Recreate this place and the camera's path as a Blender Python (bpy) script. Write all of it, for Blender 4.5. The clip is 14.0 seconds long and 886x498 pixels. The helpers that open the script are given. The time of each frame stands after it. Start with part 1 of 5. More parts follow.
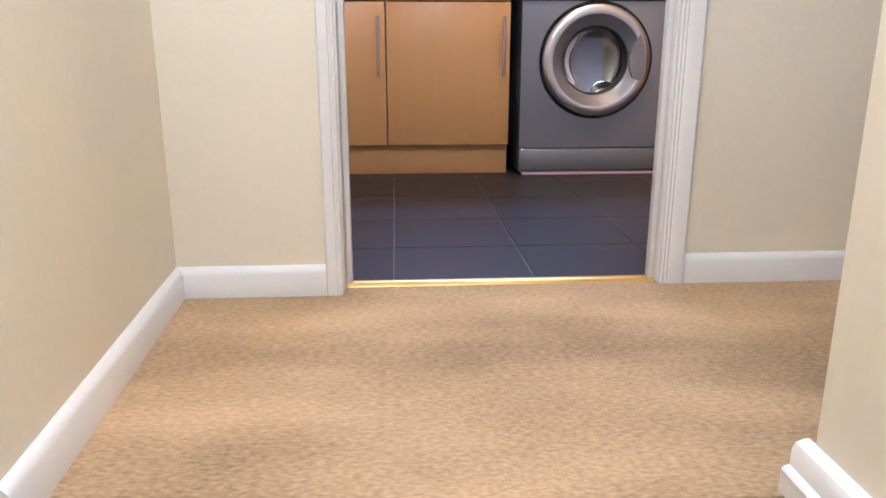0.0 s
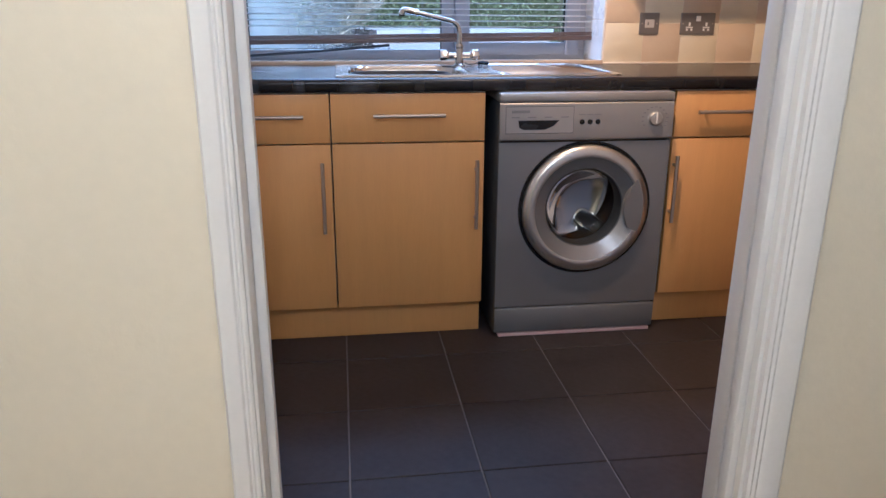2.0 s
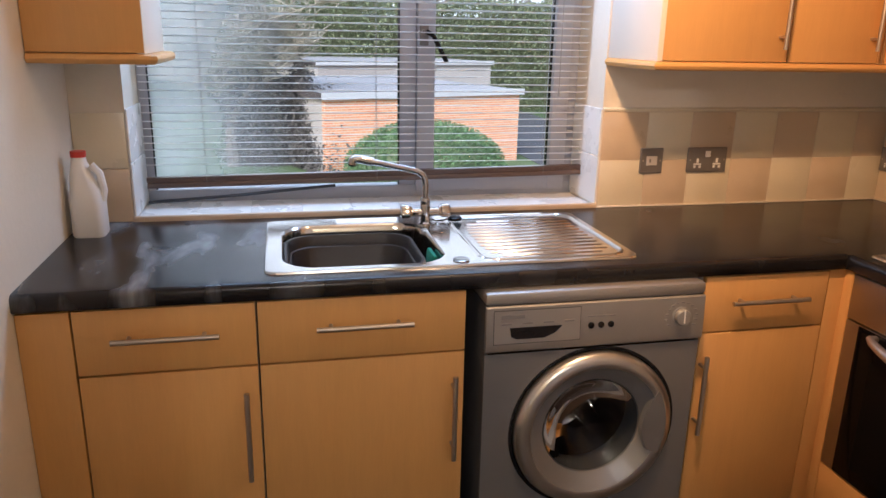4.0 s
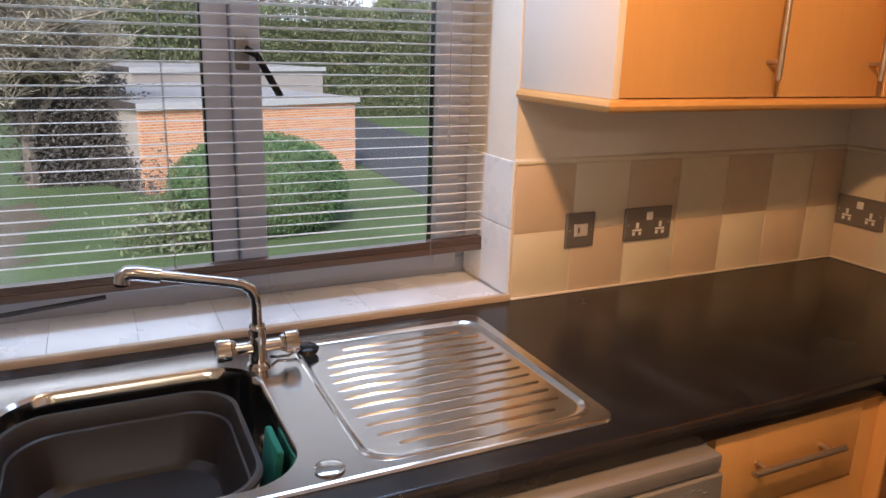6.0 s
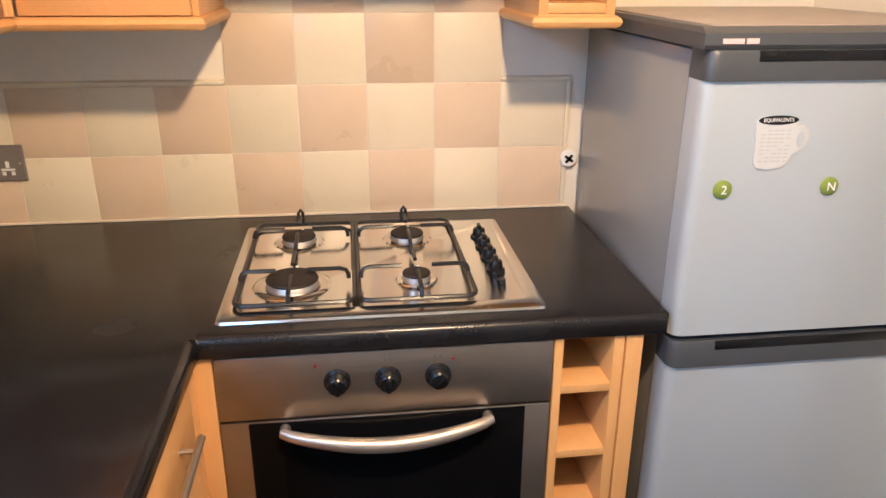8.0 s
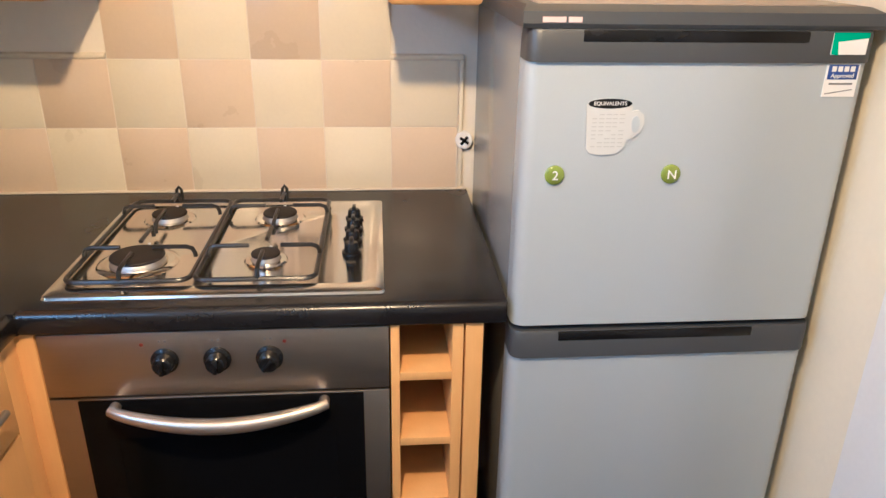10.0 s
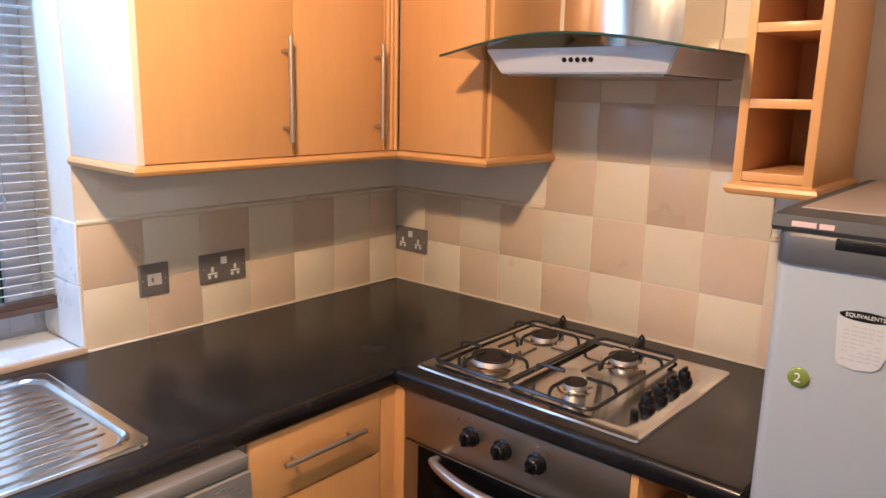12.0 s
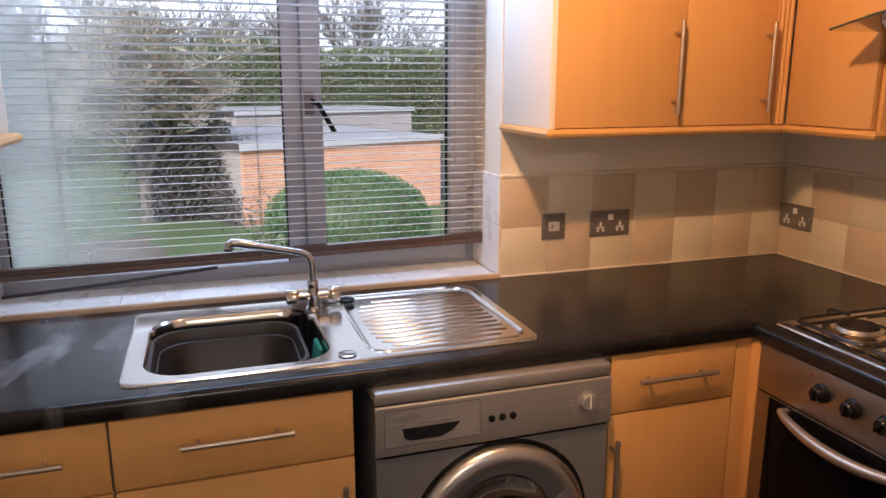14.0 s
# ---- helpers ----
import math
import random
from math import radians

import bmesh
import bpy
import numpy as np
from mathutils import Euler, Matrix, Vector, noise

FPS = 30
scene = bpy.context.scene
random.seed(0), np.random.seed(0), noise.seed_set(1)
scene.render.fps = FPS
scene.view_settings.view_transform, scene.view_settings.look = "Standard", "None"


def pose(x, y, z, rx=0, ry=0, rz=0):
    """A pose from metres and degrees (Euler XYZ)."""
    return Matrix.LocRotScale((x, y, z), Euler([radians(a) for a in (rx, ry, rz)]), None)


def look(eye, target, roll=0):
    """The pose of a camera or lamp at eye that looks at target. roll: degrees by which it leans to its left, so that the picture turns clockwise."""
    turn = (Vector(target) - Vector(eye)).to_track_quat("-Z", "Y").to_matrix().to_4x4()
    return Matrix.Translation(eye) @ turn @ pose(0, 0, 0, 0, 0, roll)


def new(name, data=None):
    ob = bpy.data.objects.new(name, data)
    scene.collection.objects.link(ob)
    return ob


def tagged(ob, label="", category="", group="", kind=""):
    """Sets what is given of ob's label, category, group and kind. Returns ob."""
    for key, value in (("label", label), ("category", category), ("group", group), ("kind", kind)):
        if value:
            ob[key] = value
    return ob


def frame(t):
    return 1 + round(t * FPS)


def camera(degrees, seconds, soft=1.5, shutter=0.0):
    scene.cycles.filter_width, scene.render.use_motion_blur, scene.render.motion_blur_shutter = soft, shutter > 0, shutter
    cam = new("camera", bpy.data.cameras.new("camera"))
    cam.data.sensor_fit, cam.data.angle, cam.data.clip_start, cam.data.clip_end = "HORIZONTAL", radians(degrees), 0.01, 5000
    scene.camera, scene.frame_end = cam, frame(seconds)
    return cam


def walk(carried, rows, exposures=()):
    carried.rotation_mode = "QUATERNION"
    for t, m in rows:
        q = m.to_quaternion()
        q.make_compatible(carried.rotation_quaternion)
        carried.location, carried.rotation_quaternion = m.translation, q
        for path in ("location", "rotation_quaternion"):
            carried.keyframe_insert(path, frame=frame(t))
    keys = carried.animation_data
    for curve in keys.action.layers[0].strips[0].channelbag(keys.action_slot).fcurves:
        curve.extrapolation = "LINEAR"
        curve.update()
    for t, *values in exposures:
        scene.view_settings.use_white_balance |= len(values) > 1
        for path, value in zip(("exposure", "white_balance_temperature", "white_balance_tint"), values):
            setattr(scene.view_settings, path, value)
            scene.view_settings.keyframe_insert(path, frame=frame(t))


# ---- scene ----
cam = camera(62.3, 14.0)
PATH = [
    (0, (-0.509, -3.086, 0.531), (-0.387, -1.162, -0.004), 0.0),
    (0.5, (-0.518, -2.898, 0.706), (-0.385, -0.984, 0.143), 0.15),
    (1, (-0.508, -2.75, 0.853), (-0.355, -0.843, 0.269), 0.3),
    (1.5, (-0.524, -2.574, 0.983), (-0.363, -0.675, 0.378), -0.2),
    (2, (-0.506, -2.398, 1.115), (-0.247, -0.513, 0.498), 0.3),
    (2.5, (-0.491, -2.201, 1.262), (-0.183, -0.325, 0.638), 0.9),
    (3, (-0.51, -2.009, 1.384), (-0.155, -0.138, 0.773), 0.6),
    (3.2, (-0.517, -1.944, 1.417), (-0.139, -0.073, 0.817), 0.8),
    (5.5, (-0.311, -1.028, 1.493), (0.219, 0.831, 0.981), 2.2),
    (6, (-0.289, -0.806, 1.5), (0.541, 0.933, 0.962), 1.6),
    (6.5, (-0.258, -0.596, 1.493), (1.102, 0.737, 0.879), 1.0),
    (7, (-0.141, -0.44, 1.482), (1.577, 0.341, 0.822), 0.6),
    (7.5, (-0.086, -0.329, 1.493), (1.797, -0.14, 0.848), 0.8),
    (8, (-0.098, -0.282, 1.498), (1.753, -0.522, 0.78), 0.3),
    (8.2, (-0.121, -0.297, 1.49), (1.702, -0.619, 0.732), 0.4),
    (10.5, (-0.082, -0.767, 1.494), (1.777, -0.808, 0.758), 1.9),
    (11, (-0.051, -0.926, 1.533), (1.835, -0.584, 0.962), 2.1),
    (11.5, (-0.108, -1.082, 1.568), (1.6, -0.162, 1.083), 2.0),
    (12, (-0.176, -1.202, 1.578), (1.308, 0.072, 1.161), 1.3),
    (12.5, (-0.204, -1.246, 1.568), (1.085, 0.23, 1.164), 0.3),
    (13, (-0.236, -1.343, 1.546), (0.707, 0.372, 1.136), 0.9),
    (13.5, (-0.291, -1.437, 1.552), (0.368, 0.405, 1.135), 0.9),
    (14, (-0.325, -1.517, 1.538), (0.285, 0.335, 1.092), 0.0),
]
# the clip's camera turns its white balance between daylight and lamp light
TONE = [(0.0, 2.1, 4150, 16), (1.0, 1.82, 4050, 14), (1.5, 1.62, 4050, 14), (2.0, 1.42, 4150, 13), (2.5, 1.35, 4400, 12), (3.0, 1.28, 4750, 13), (5.5, 0.87, 5150, 16), (6.0, 0.78, 5400, 18),
        (6.5, 1.1, 6100, 26), (7.0, 1.55, 6000, 23), (7.5, 1.82, 4950, 8), (8.0, 1.85, 4120, 3), (10.5, 1.8, 4020, 0), (11.0, 1.75, 4020, 1), (11.5, 1.65, 4250, 8),
        (12.0, 1.3, 4250, 9), (12.5, 1.17, 4650, 8), (13.0, 1.03, 5350, 12), (14.0, 0.86, 5250, 20)]
walk(cam, [(t, look(eye, target, roll)) for t, eye, target, roll in PATH], TONE)

# ---- light ----
world = bpy.data.worlds.new("sky")
scene.world = world
world.use_nodes = True
wn = world.node_tree
sky = wn.nodes.new("ShaderNodeTexSky")
sky.sky_type = "NISHITA"
sky.sun_disc = False
sky.sun_elevation, sky.sun_rotation = radians(38), radians(215)
sky.air_density, sky.dust_density = 1.2, 4.0
wn.links.new(sky.outputs[0], wn.nodes["Background"].inputs[0])
wn.nodes["Background"].inputs[1].default_value = 0.14

sun_lamp = new("sun", bpy.data.lights.new("sun", "SUN"))
sun_lamp.data.energy, sun_lamp.data.angle, sun_lamp.data.color = 1.4, radians(12), (1.0, 0.95, 0.88)
sun_lamp.matrix_world = look((-6, -12, 11), (0, 0, 0))

# kitchen ceiling bulb and landing bulb
KITCHEN_BULB = (0.14, -0.53, 2.22)
HALL_BULB = (-0.50, -2.85, 2.12)
for name, place, watts, colour in (("kitchen_bulb_light", KITCHEN_BULB, 5, (1.0, 0.57, 0.25)),
                                   ("landing_bulb_light", HALL_BULB, 15.5, (1.0, 0.82, 0.60))):
    lamp = new(name, bpy.data.lights.new(name, "POINT"))
    lamp.data.energy, lamp.data.color, lamp.data.shadow_soft_size = watts, colour, 0.055
    lamp.location = place
# the kitchen fitting's spot, turned towards the cooker corner
spot = new("kitchen_spot_light", bpy.data.lights.new("kitchen_spot_light", "SPOT"))
spot.data.energy, spot.data.color, spot.data.shadow_soft_size = 42, (1.0, 0.49, 0.155), 0.040
spot.data.spot_size, spot.data.spot_blend = radians(118), 0.55
spot.matrix_world = look((KITCHEN_BULB[0], KITCHEN_BULB[1], KITCHEN_BULB[2] - 0.035), (1.50, -0.20, 1.05))
# daylight that falls in at the head of the window, inside the blind
day = new("window_daylight", bpy.data.lights.new("window_daylight", "AREA"))
day.data.shape, day.data.size, day.data.size_y = "RECTANGLE", 1.36, 0.22
day.data.energy, day.data.color = 5.0, (0.68, 0.84, 1.0)
day.matrix_world = look((-0.17, 0.69, 1.97), (-0.20, 0.02, 0.90))


# ---- materials ----
def mat(name, colour, rough=0.5, metal=0.0, vary=0.12, scale=6.0, stretch=(1, 1, 1), fine=0.0, fine_scale=120.0,
        bump=0.0, bump_scale=150.0, rough_vary=0.08, random_vary=0.0, coat=0.0, spec=0.5):
    """Principled surface: large blotches, fine grain, bump, and a shift from object to object."""
    m = bpy.data.materials.new(name)
    m.use_nodes = True
    nt = m.node_tree
    p = nt.nodes["Principled BSDF"]
    p.inputs["Metallic"].default_value = metal
    p.inputs["Coat Weight"].default_value = coat
    p.inputs["Specular IOR Level"].default_value = spec
    co = nt.nodes.new("ShaderNodeTexCoord")
    mp = nt.nodes.new("ShaderNodeMapping")
    mp.inputs["Scale"].default_value = stretch
    nt.links.new(co.outputs["Object"], mp.inputs["Vector"])
    info = nt.nodes.new("ShaderNodeObjectInfo")
    n1 = nt.nodes.new("ShaderNodeTexNoise")
    n1.noise_dimensions = "4D"
    n1.inputs["Scale"].default_value, n1.inputs["Detail"].default_value = scale, 5
    nt.links.new(mp.outputs[0], n1.inputs["Vector"])
    w = nt.nodes.new("ShaderNodeMath")
    w.operation = "MULTIPLY"
    w.inputs[1].default_value = 40
    nt.links.new(info.outputs["Random"], w.inputs[0])
    nt.links.new(w.outputs[0], n1.inputs["W"])
    n2 = nt.nodes.new("ShaderNodeTexNoise")
    n2.inputs["Scale"].default_value, n2.inputs["Detail"].default_value = fine_scale, 3
    nt.links.new(mp.outputs[0], n2.inputs["Vector"])

    def madd(socket, k, offset):
        q = nt.nodes.new("ShaderNodeMath")
        q.operation = "MULTIPLY_ADD"
        q.inputs[1].default_value, q.inputs[2].default_value = k, offset
        nt.links.new(socket, q.inputs[0])
        return q.outputs[0]

    def add(a, b):
        q = nt.nodes.new("ShaderNodeMath")
        nt.links.new(a, q.inputs[0])
        nt.links.new(b, q.inputs[1])
        return q.outputs[0]

    f = add(madd(n1.outputs[0], 2 * vary, 1 - vary), madd(n2.outputs[0], 2 * fine, -fine))
    f = add(f, madd(info.outputs["Random"], 2 * random_vary, -random_vary))
    mul = nt.nodes.new("ShaderNodeVectorMath")
    mul.operation = "SCALE"
    mul.inputs[0].default_value = colour
    nt.links.new(f, mul.inputs["Scale"])
    nt.links.new(mul.outputs[0], p.inputs["Base Color"])
    nt.links.new(madd(n1.outputs[0], 2 * rough_vary, rough - rough_vary), p.inputs["Roughness"])
    if bump:
        b = nt.nodes.new("ShaderNodeBump")
        b.inputs["Strength"].default_value, b.inputs["Distance"].default_value = 1.0, bump
        n3 = nt.nodes.new("ShaderNodeTexNoise")
        n3.inputs["Scale"].default_value, n3.inputs["Detail"].default_value = bump_scale, 4
        nt.links.new(mp.outputs[0], n3.inputs["Vector"])
        nt.links.new(n3.outputs[0], b.inputs["Height"])
        nt.links.new(b.outputs[0], p.inputs["Normal"])
    return m


def glass_mat(name, tint, clear):
    """Thin pane: clear share lets light straight through, the rest mirrors by Fresnel."""
    m = bpy.data.materials.new(name)
    m.use_nodes = True
    nt = m.node_tree
    nt.nodes.remove(nt.nodes["Principled BSDF"])
    tr, gl, mx, fr = (nt.nodes.new("ShaderNode" + k) for k in ("BsdfTransparent", "BsdfGlossy", "MixShader", "Fresnel"))
    tr.inputs[0].default_value = (*tint, 1)
    gl.inputs["Roughness"].default_value = 0.02
    fr.inputs[0].default_value = clear
    nt.links.new(fr.outputs[0], mx.inputs[0])
    nt.links.new(tr.outputs[0], mx.inputs[1])
    nt.links.new(gl.outputs[0], mx.inputs[2])
    nt.links.new(mx.outputs[0], nt.nodes["Material Output"].inputs[0])
    return m


def glow_mat(name, colour, strength):
    m = bpy.data.materials.new(name)
    m.use_nodes = True
    p = m.node_tree.nodes["Principled BSDF"]
    p.inputs["Emission Color"].default_value = (*colour, 1)
    p.inputs["Emission Strength"].default_value = strength
    return m


def brick_mat():
    m = mat("brick_wall_orange", (0.62, 0.26, 0.12), 0.85)
    nt = m.node_tree
    p = nt.nodes["Principled BSDF"]
    co = nt.nodes.new("ShaderNodeTexCoord")
    sep, com = nt.nodes.new("ShaderNodeSeparateXYZ"), nt.nodes.new("ShaderNodeCombineXYZ")
    b = nt.nodes.new("ShaderNodeTexBrick")
    nt.links.new(co.outputs["Object"], sep.inputs[0])
    s = nt.nodes.new("ShaderNodeMath")
    nt.links.new(sep.outputs[0], s.inputs[0])
    nt.links.new(sep.outputs[1], s.inputs[1])
    nt.links.new(s.outputs[0], com.inputs[0])
    nt.links.new(sep.outputs[2], com.inputs[1])
    nt.links.new(com.outputs[0], b.inputs["Vector"])
    b.inputs["Color1"].default_value = (0.58, 0.19, 0.06, 1)
    b.inputs["Color2"].default_value = (0.70, 0.29, 0.105, 1)
    b.inputs["Mortar"].default_value = (0.66, 0.50, 0.36, 1)
    b.inputs["Scale"].default_value = 1.0
    b.inputs["Brick Width"].default_value, b.inputs["Row Height"].default_value = 0.225, 0.075
    b.inputs["Mortar Size"].default_value = 0.013
    nt.links.new(b.outputs[0], p.inputs["Base Color"])
    return m


M_WALL = mat("cream_painted_plaster", (0.80, 0.725, 0.55), 0.62, vary=0.05, scale=1.6, fine=0.03, fine_scale=60, bump=0.0006, bump_scale=90)
M_KWALL = mat("cream_kitchen_paint", (0.78, 0.72, 0.60), 0.6, vary=0.05, scale=1.8, fine=0.03, fine_scale=60, bump=0.0006, bump_scale=90)
M_CEIL = mat("white_ceiling_paint", (0.80, 0.78, 0.74), 0.8, vary=0.03, scale=2, bump=0.0008, bump_scale=60)
M_GLOSS = mat("white_gloss_paint", (0.80, 0.78, 0.74), 0.32, vary=0.05, scale=5, fine=0.03, bump=0.0004, bump_scale=40)
M_CARPET = mat("beige_carpet_pile", (0.53, 0.375, 0.190), 0.95, vary=0.75, scale=3.0, stretch=(0.7, 1.5, 1), fine=0.55, fine_scale=110, bump=0.005, bump_scale=220, spec=0.1)
M_FTILE = mat("dark_slate_floor_tile", (0.031, 0.026, 0.0265), 0.44, vary=0.45, scale=7, fine=0.35, fine_scale=45, bump=0.0004, bump_scale=50, random_vary=0.10, spec=0.24)
M_GROUT_D = mat("grey_floor_grout", (0.17, 0.155, 0.145), 0.9, vary=0.25, scale=9)
M_GROUT_L = mat("cream_wall_grout", (0.70, 0.62, 0.50), 0.85, vary=0.1, scale=9)
M_TILE_A = mat("cream_wall_tile", (0.72, 0.645, 0.475), 0.30, vary=0.06, scale=8, fine=0.03, random_vary=0.05, bump=0.0006, bump_scale=14)
M_TILE_B = mat("taupe_wall_tile", (0.625, 0.505, 0.355), 0.30, vary=0.09, scale=8, fine=0.03, random_vary=0.07, bump=0.0006, bump_scale=14)
M_TILE_W = mat("white_sill_tile", (0.80, 0.80, 0.78), 0.28, vary=0.04, scale=8, random_vary=0.02)
M_GROUT_W = mat("white_sill_grout", (0.70, 0.70, 0.68), 0.7, vary=0.05, scale=9)
M_STRIP = mat("dark_loose_strip", (0.02, 0.018, 0.018), 0.35, vary=0.1, scale=9)
M_TILE_E = mat("buff_tile_edge", (0.58, 0.46, 0.33), 0.4, vary=0.1, scale=9)
M_WOOD = mat("pale_beech_laminate", (0.63, 0.350, 0.102), 0.36, vary=0.07, scale=4.0, stretch=(9, 9, 0.7), fine=0.05, fine_scale=26, random_vary=0.02)
M_WOOD_IN = mat("beech_veneer_inside", (0.56, 0.31, 0.10), 0.5, vary=0.08, scale=4.0, stretch=(5, 5, 0.8), fine=0.05, fine_scale=26)
M_MELA = mat("ivory_melamine", (0.77, 0.70, 0.60), 0.4, vary=0.03, scale=3)
M_STEEL_HANDLE = mat("satin_nickel", (0.50, 0.44, 0.37), 0.38, metal=0.9, vary=0.05, scale=30)
M_WORKTOP = mat("black_laminate_worktop", (0.009, 0.008, 0.009), 0.25, vary=0.35, scale=7, fine=0.3, fine_scale=170, bump=0.00012, bump_scale=300, rough_vary=0.07, spec=0.45)

def smears_with_sheen(m):
    """Dried wipe marks and painted window sheen on a dark top: streaks a little paler and duller than the rest."""
    nt = m.node_tree
    p = nt.nodes["Principled BSDF"]
    co, mp, ns, rg, mx = (nt.nodes.new("ShaderNode" + q) for q in ("TexCoord", "Mapping", "TexNoise", "MapRange", "Mix"))
    mp.inputs["Scale"].default_value = (4.0, 1.3, 1.0)
    mp.inputs["Rotation"].default_value = (0, 0, radians(35))
    ns.inputs["Scale"].default_value, ns.inputs["Detail"].default_value, ns.inputs["Distortion"].default_value = 2.2, 7, 0.35
    rg.inputs["From Min"].default_value, rg.inputs["From Max"].default_value = 0.46, 0.72
    rg.inputs["To Max"].default_value = 0.9
    geo, sx, end, both = (nt.nodes.new("ShaderNode" + q) for q in ("NewGeometry", "SeparateXYZ", "MapRange", "Math"))
    end.inputs["From Min"].default_value, end.inputs["From Max"].default_value = -0.30, -0.72
    end.inputs["To Min"].default_value = 0.05
    both.operation = "MULTIPLY"
    nt.links.new(geo.outputs["Position"], sx.inputs[0])
    nt.links.new(sx.outputs[0], end.inputs["Value"])
    nt.links.new(rg.outputs[0], both.inputs[0])
    nt.links.new(end.outputs[0], both.inputs[1])
    mx.data_type = "RGBA"
    nt.links.new(co.outputs["Object"], mp.inputs["Vector"])
    nt.links.new(mp.outputs[0], ns.inputs["Vector"])
    nt.links.new(ns.outputs[0], rg.inputs["Value"])
    nt.links.new(both.outputs[0], mx.inputs["Factor"])
    nt.links.new(p.inputs["Base Color"].links[0].from_socket, mx.inputs["A"])
    # bluish grey streak colour includes the window's sheen, strongest at the left end
    mx.inputs["B"].default_value = (0.28, 0.305, 0.335, 1)
    nt.links.new(mx.outputs["Result"], p.inputs["Base Color"])


smears_with_sheen(M_WORKTOP)
M_STEEL = mat("brushed_stainless_steel", (0.66, 0.635, 0.60), 0.15, metal=1.0, vary=0.06, scale=6, stretch=(1, 14, 1), fine=0.05, fine_scale=90, rough_vary=0.07)
M_STEEL_DULL = mat("satin_steel_fascia", (0.37, 0.33, 0.285), 0.40, metal=1.0, vary=0.05, scale=8, stretch=(1, 0.3, 12), fine=0.04, fine_scale=60)
M_CHROME = mat("polished_chrome", (0.52, 0.50, 0.475), 0.11, metal=1.0, vary=0.03, scale=10, rough_vary=0.03)
M_SILVER = mat("silver_enamel", (0.25, 0.255, 0.265), 0.34, metal=0.55, vary=0.04, scale=3, fine=0.02, fine_scale=300)
M_SILVER_L = mat("light_silver_plastic", (0.37, 0.36, 0.345), 0.42, metal=0.65, vary=0.03, scale=3)
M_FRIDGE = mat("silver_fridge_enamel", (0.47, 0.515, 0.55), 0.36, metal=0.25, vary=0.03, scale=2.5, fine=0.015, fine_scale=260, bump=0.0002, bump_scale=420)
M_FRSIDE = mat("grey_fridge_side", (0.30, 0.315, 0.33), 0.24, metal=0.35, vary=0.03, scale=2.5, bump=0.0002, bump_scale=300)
M_DKGREY = mat("dark_grey_plastic", (0.052, 0.057, 0.065), 0.42, vary=0.06, scale=8)
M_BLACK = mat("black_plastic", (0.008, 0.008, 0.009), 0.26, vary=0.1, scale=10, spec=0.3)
M_IRON = mat("black_enamelled_wire", (0.016, 0.015, 0.015), 0.32, vary=0.15, scale=40)
M_CAST = mat("burner_cap_enamel", (0.025, 0.02, 0.018), 0.62, vary=0.25, scale=40, fine=0.2, spec=0.25)
M_ALU = mat("cast_aluminium", (0.60, 0.57, 0.53), 0.42, metal=0.9, vary=0.1, scale=40)
M_BLKGLASS = mat("black_oven_glass", (0.004, 0.004, 0.0045), 0.06, vary=0.05, scale=4, rough_vary=0.02, spec=0.06)
M_WHITE = mat("white_plastic", (0.80, 0.79, 0.77), 0.35, vary=0.02, scale=10)
# white plastic; the shade of its backlit side is put into this grey
M_UPVC = mat("upvc_frame_backlit_grey", (0.44, 0.46, 0.52), 0.35, vary=0.03, scale=5)
M_SLAT = mat("pale_blind_slat", (0.84, 0.85, 0.85), 0.4, vary=0.03, scale=9, random_vary=0.03)
M_RAIL = mat("taupe_blind_rail", (0.105, 0.070, 0.052), 0.36, vary=0.12, scale=6, stretch=(0.6, 30, 30), fine=0.15, fine_scale=12)
M_CORD = mat("grey_blind_cord", (0.30, 0.30, 0.30), 0.8, vary=0.1)
M_BRASS = mat("brass_threshold", (0.80, 0.56, 0.16), 0.3, metal=0.9, vary=0.1, scale=20)
M_PLATE = mat("gunmetal_plate", (0.23, 0.215, 0.205), 0.38, metal=0.5, vary=0.05, scale=20)
M_GREEN = mat("green_glass_magnet", (0.20, 0.26, 0.03), 0.15, vary=0.2, scale=60)
M_SPONGE = mat("green_scourer", (0.02, 0.20, 0.13), 0.8, vary=0.2, scale=60, bump=0.002, bump_scale=300)
M_BOWL = mat("dark_grey_bowl_plastic", (0.026, 0.021, 0.018), 0.42, vary=0.08, scale=8)
M_RED = mat("red_cap_plastic", (0.55, 0.05, 0.03), 0.4)
M_INK = mat("faded_print", (0.20, 0.20, 0.205), 0.6, vary=0.1, scale=80)
M_FAINT = mat("faint_grey_print", (0.40, 0.415, 0.42), 0.6, vary=0.1, scale=80)
M_PILOT = mat("dark_red_lens", (0.17, 0.02, 0.014), 0.3)
M_BLUE = mat("blue_print", (0.03, 0.07, 0.30), 0.5)
M_TEAL = mat("green_print", (0.02, 0.38, 0.22), 0.5)
M_PINK = mat("pink_label", (0.70, 0.50, 0.48), 0.5)
M_FRTOP = mat("taupe_fridge_top", (0.30, 0.25, 0.20), 0.4, vary=0.05, scale=4)
M_PANE = glass_mat("window_glass", (0.96, 0.98, 0.98), 1.25)
M_HOODGLASS = glass_mat("hood_glass", (0.72, 0.79, 0.76), 1.45)
M_PORT = glass_mat("porthole_glass", (0.74, 0.77, 0.80), 1.38)
M_GLOW = glow_mat("lit_bulb", (1.0, 0.72, 0.40), 12)
M_HAZE = glow_mat("pale_overcast_haze", (0.94, 0.92, 0.92), 0.40)
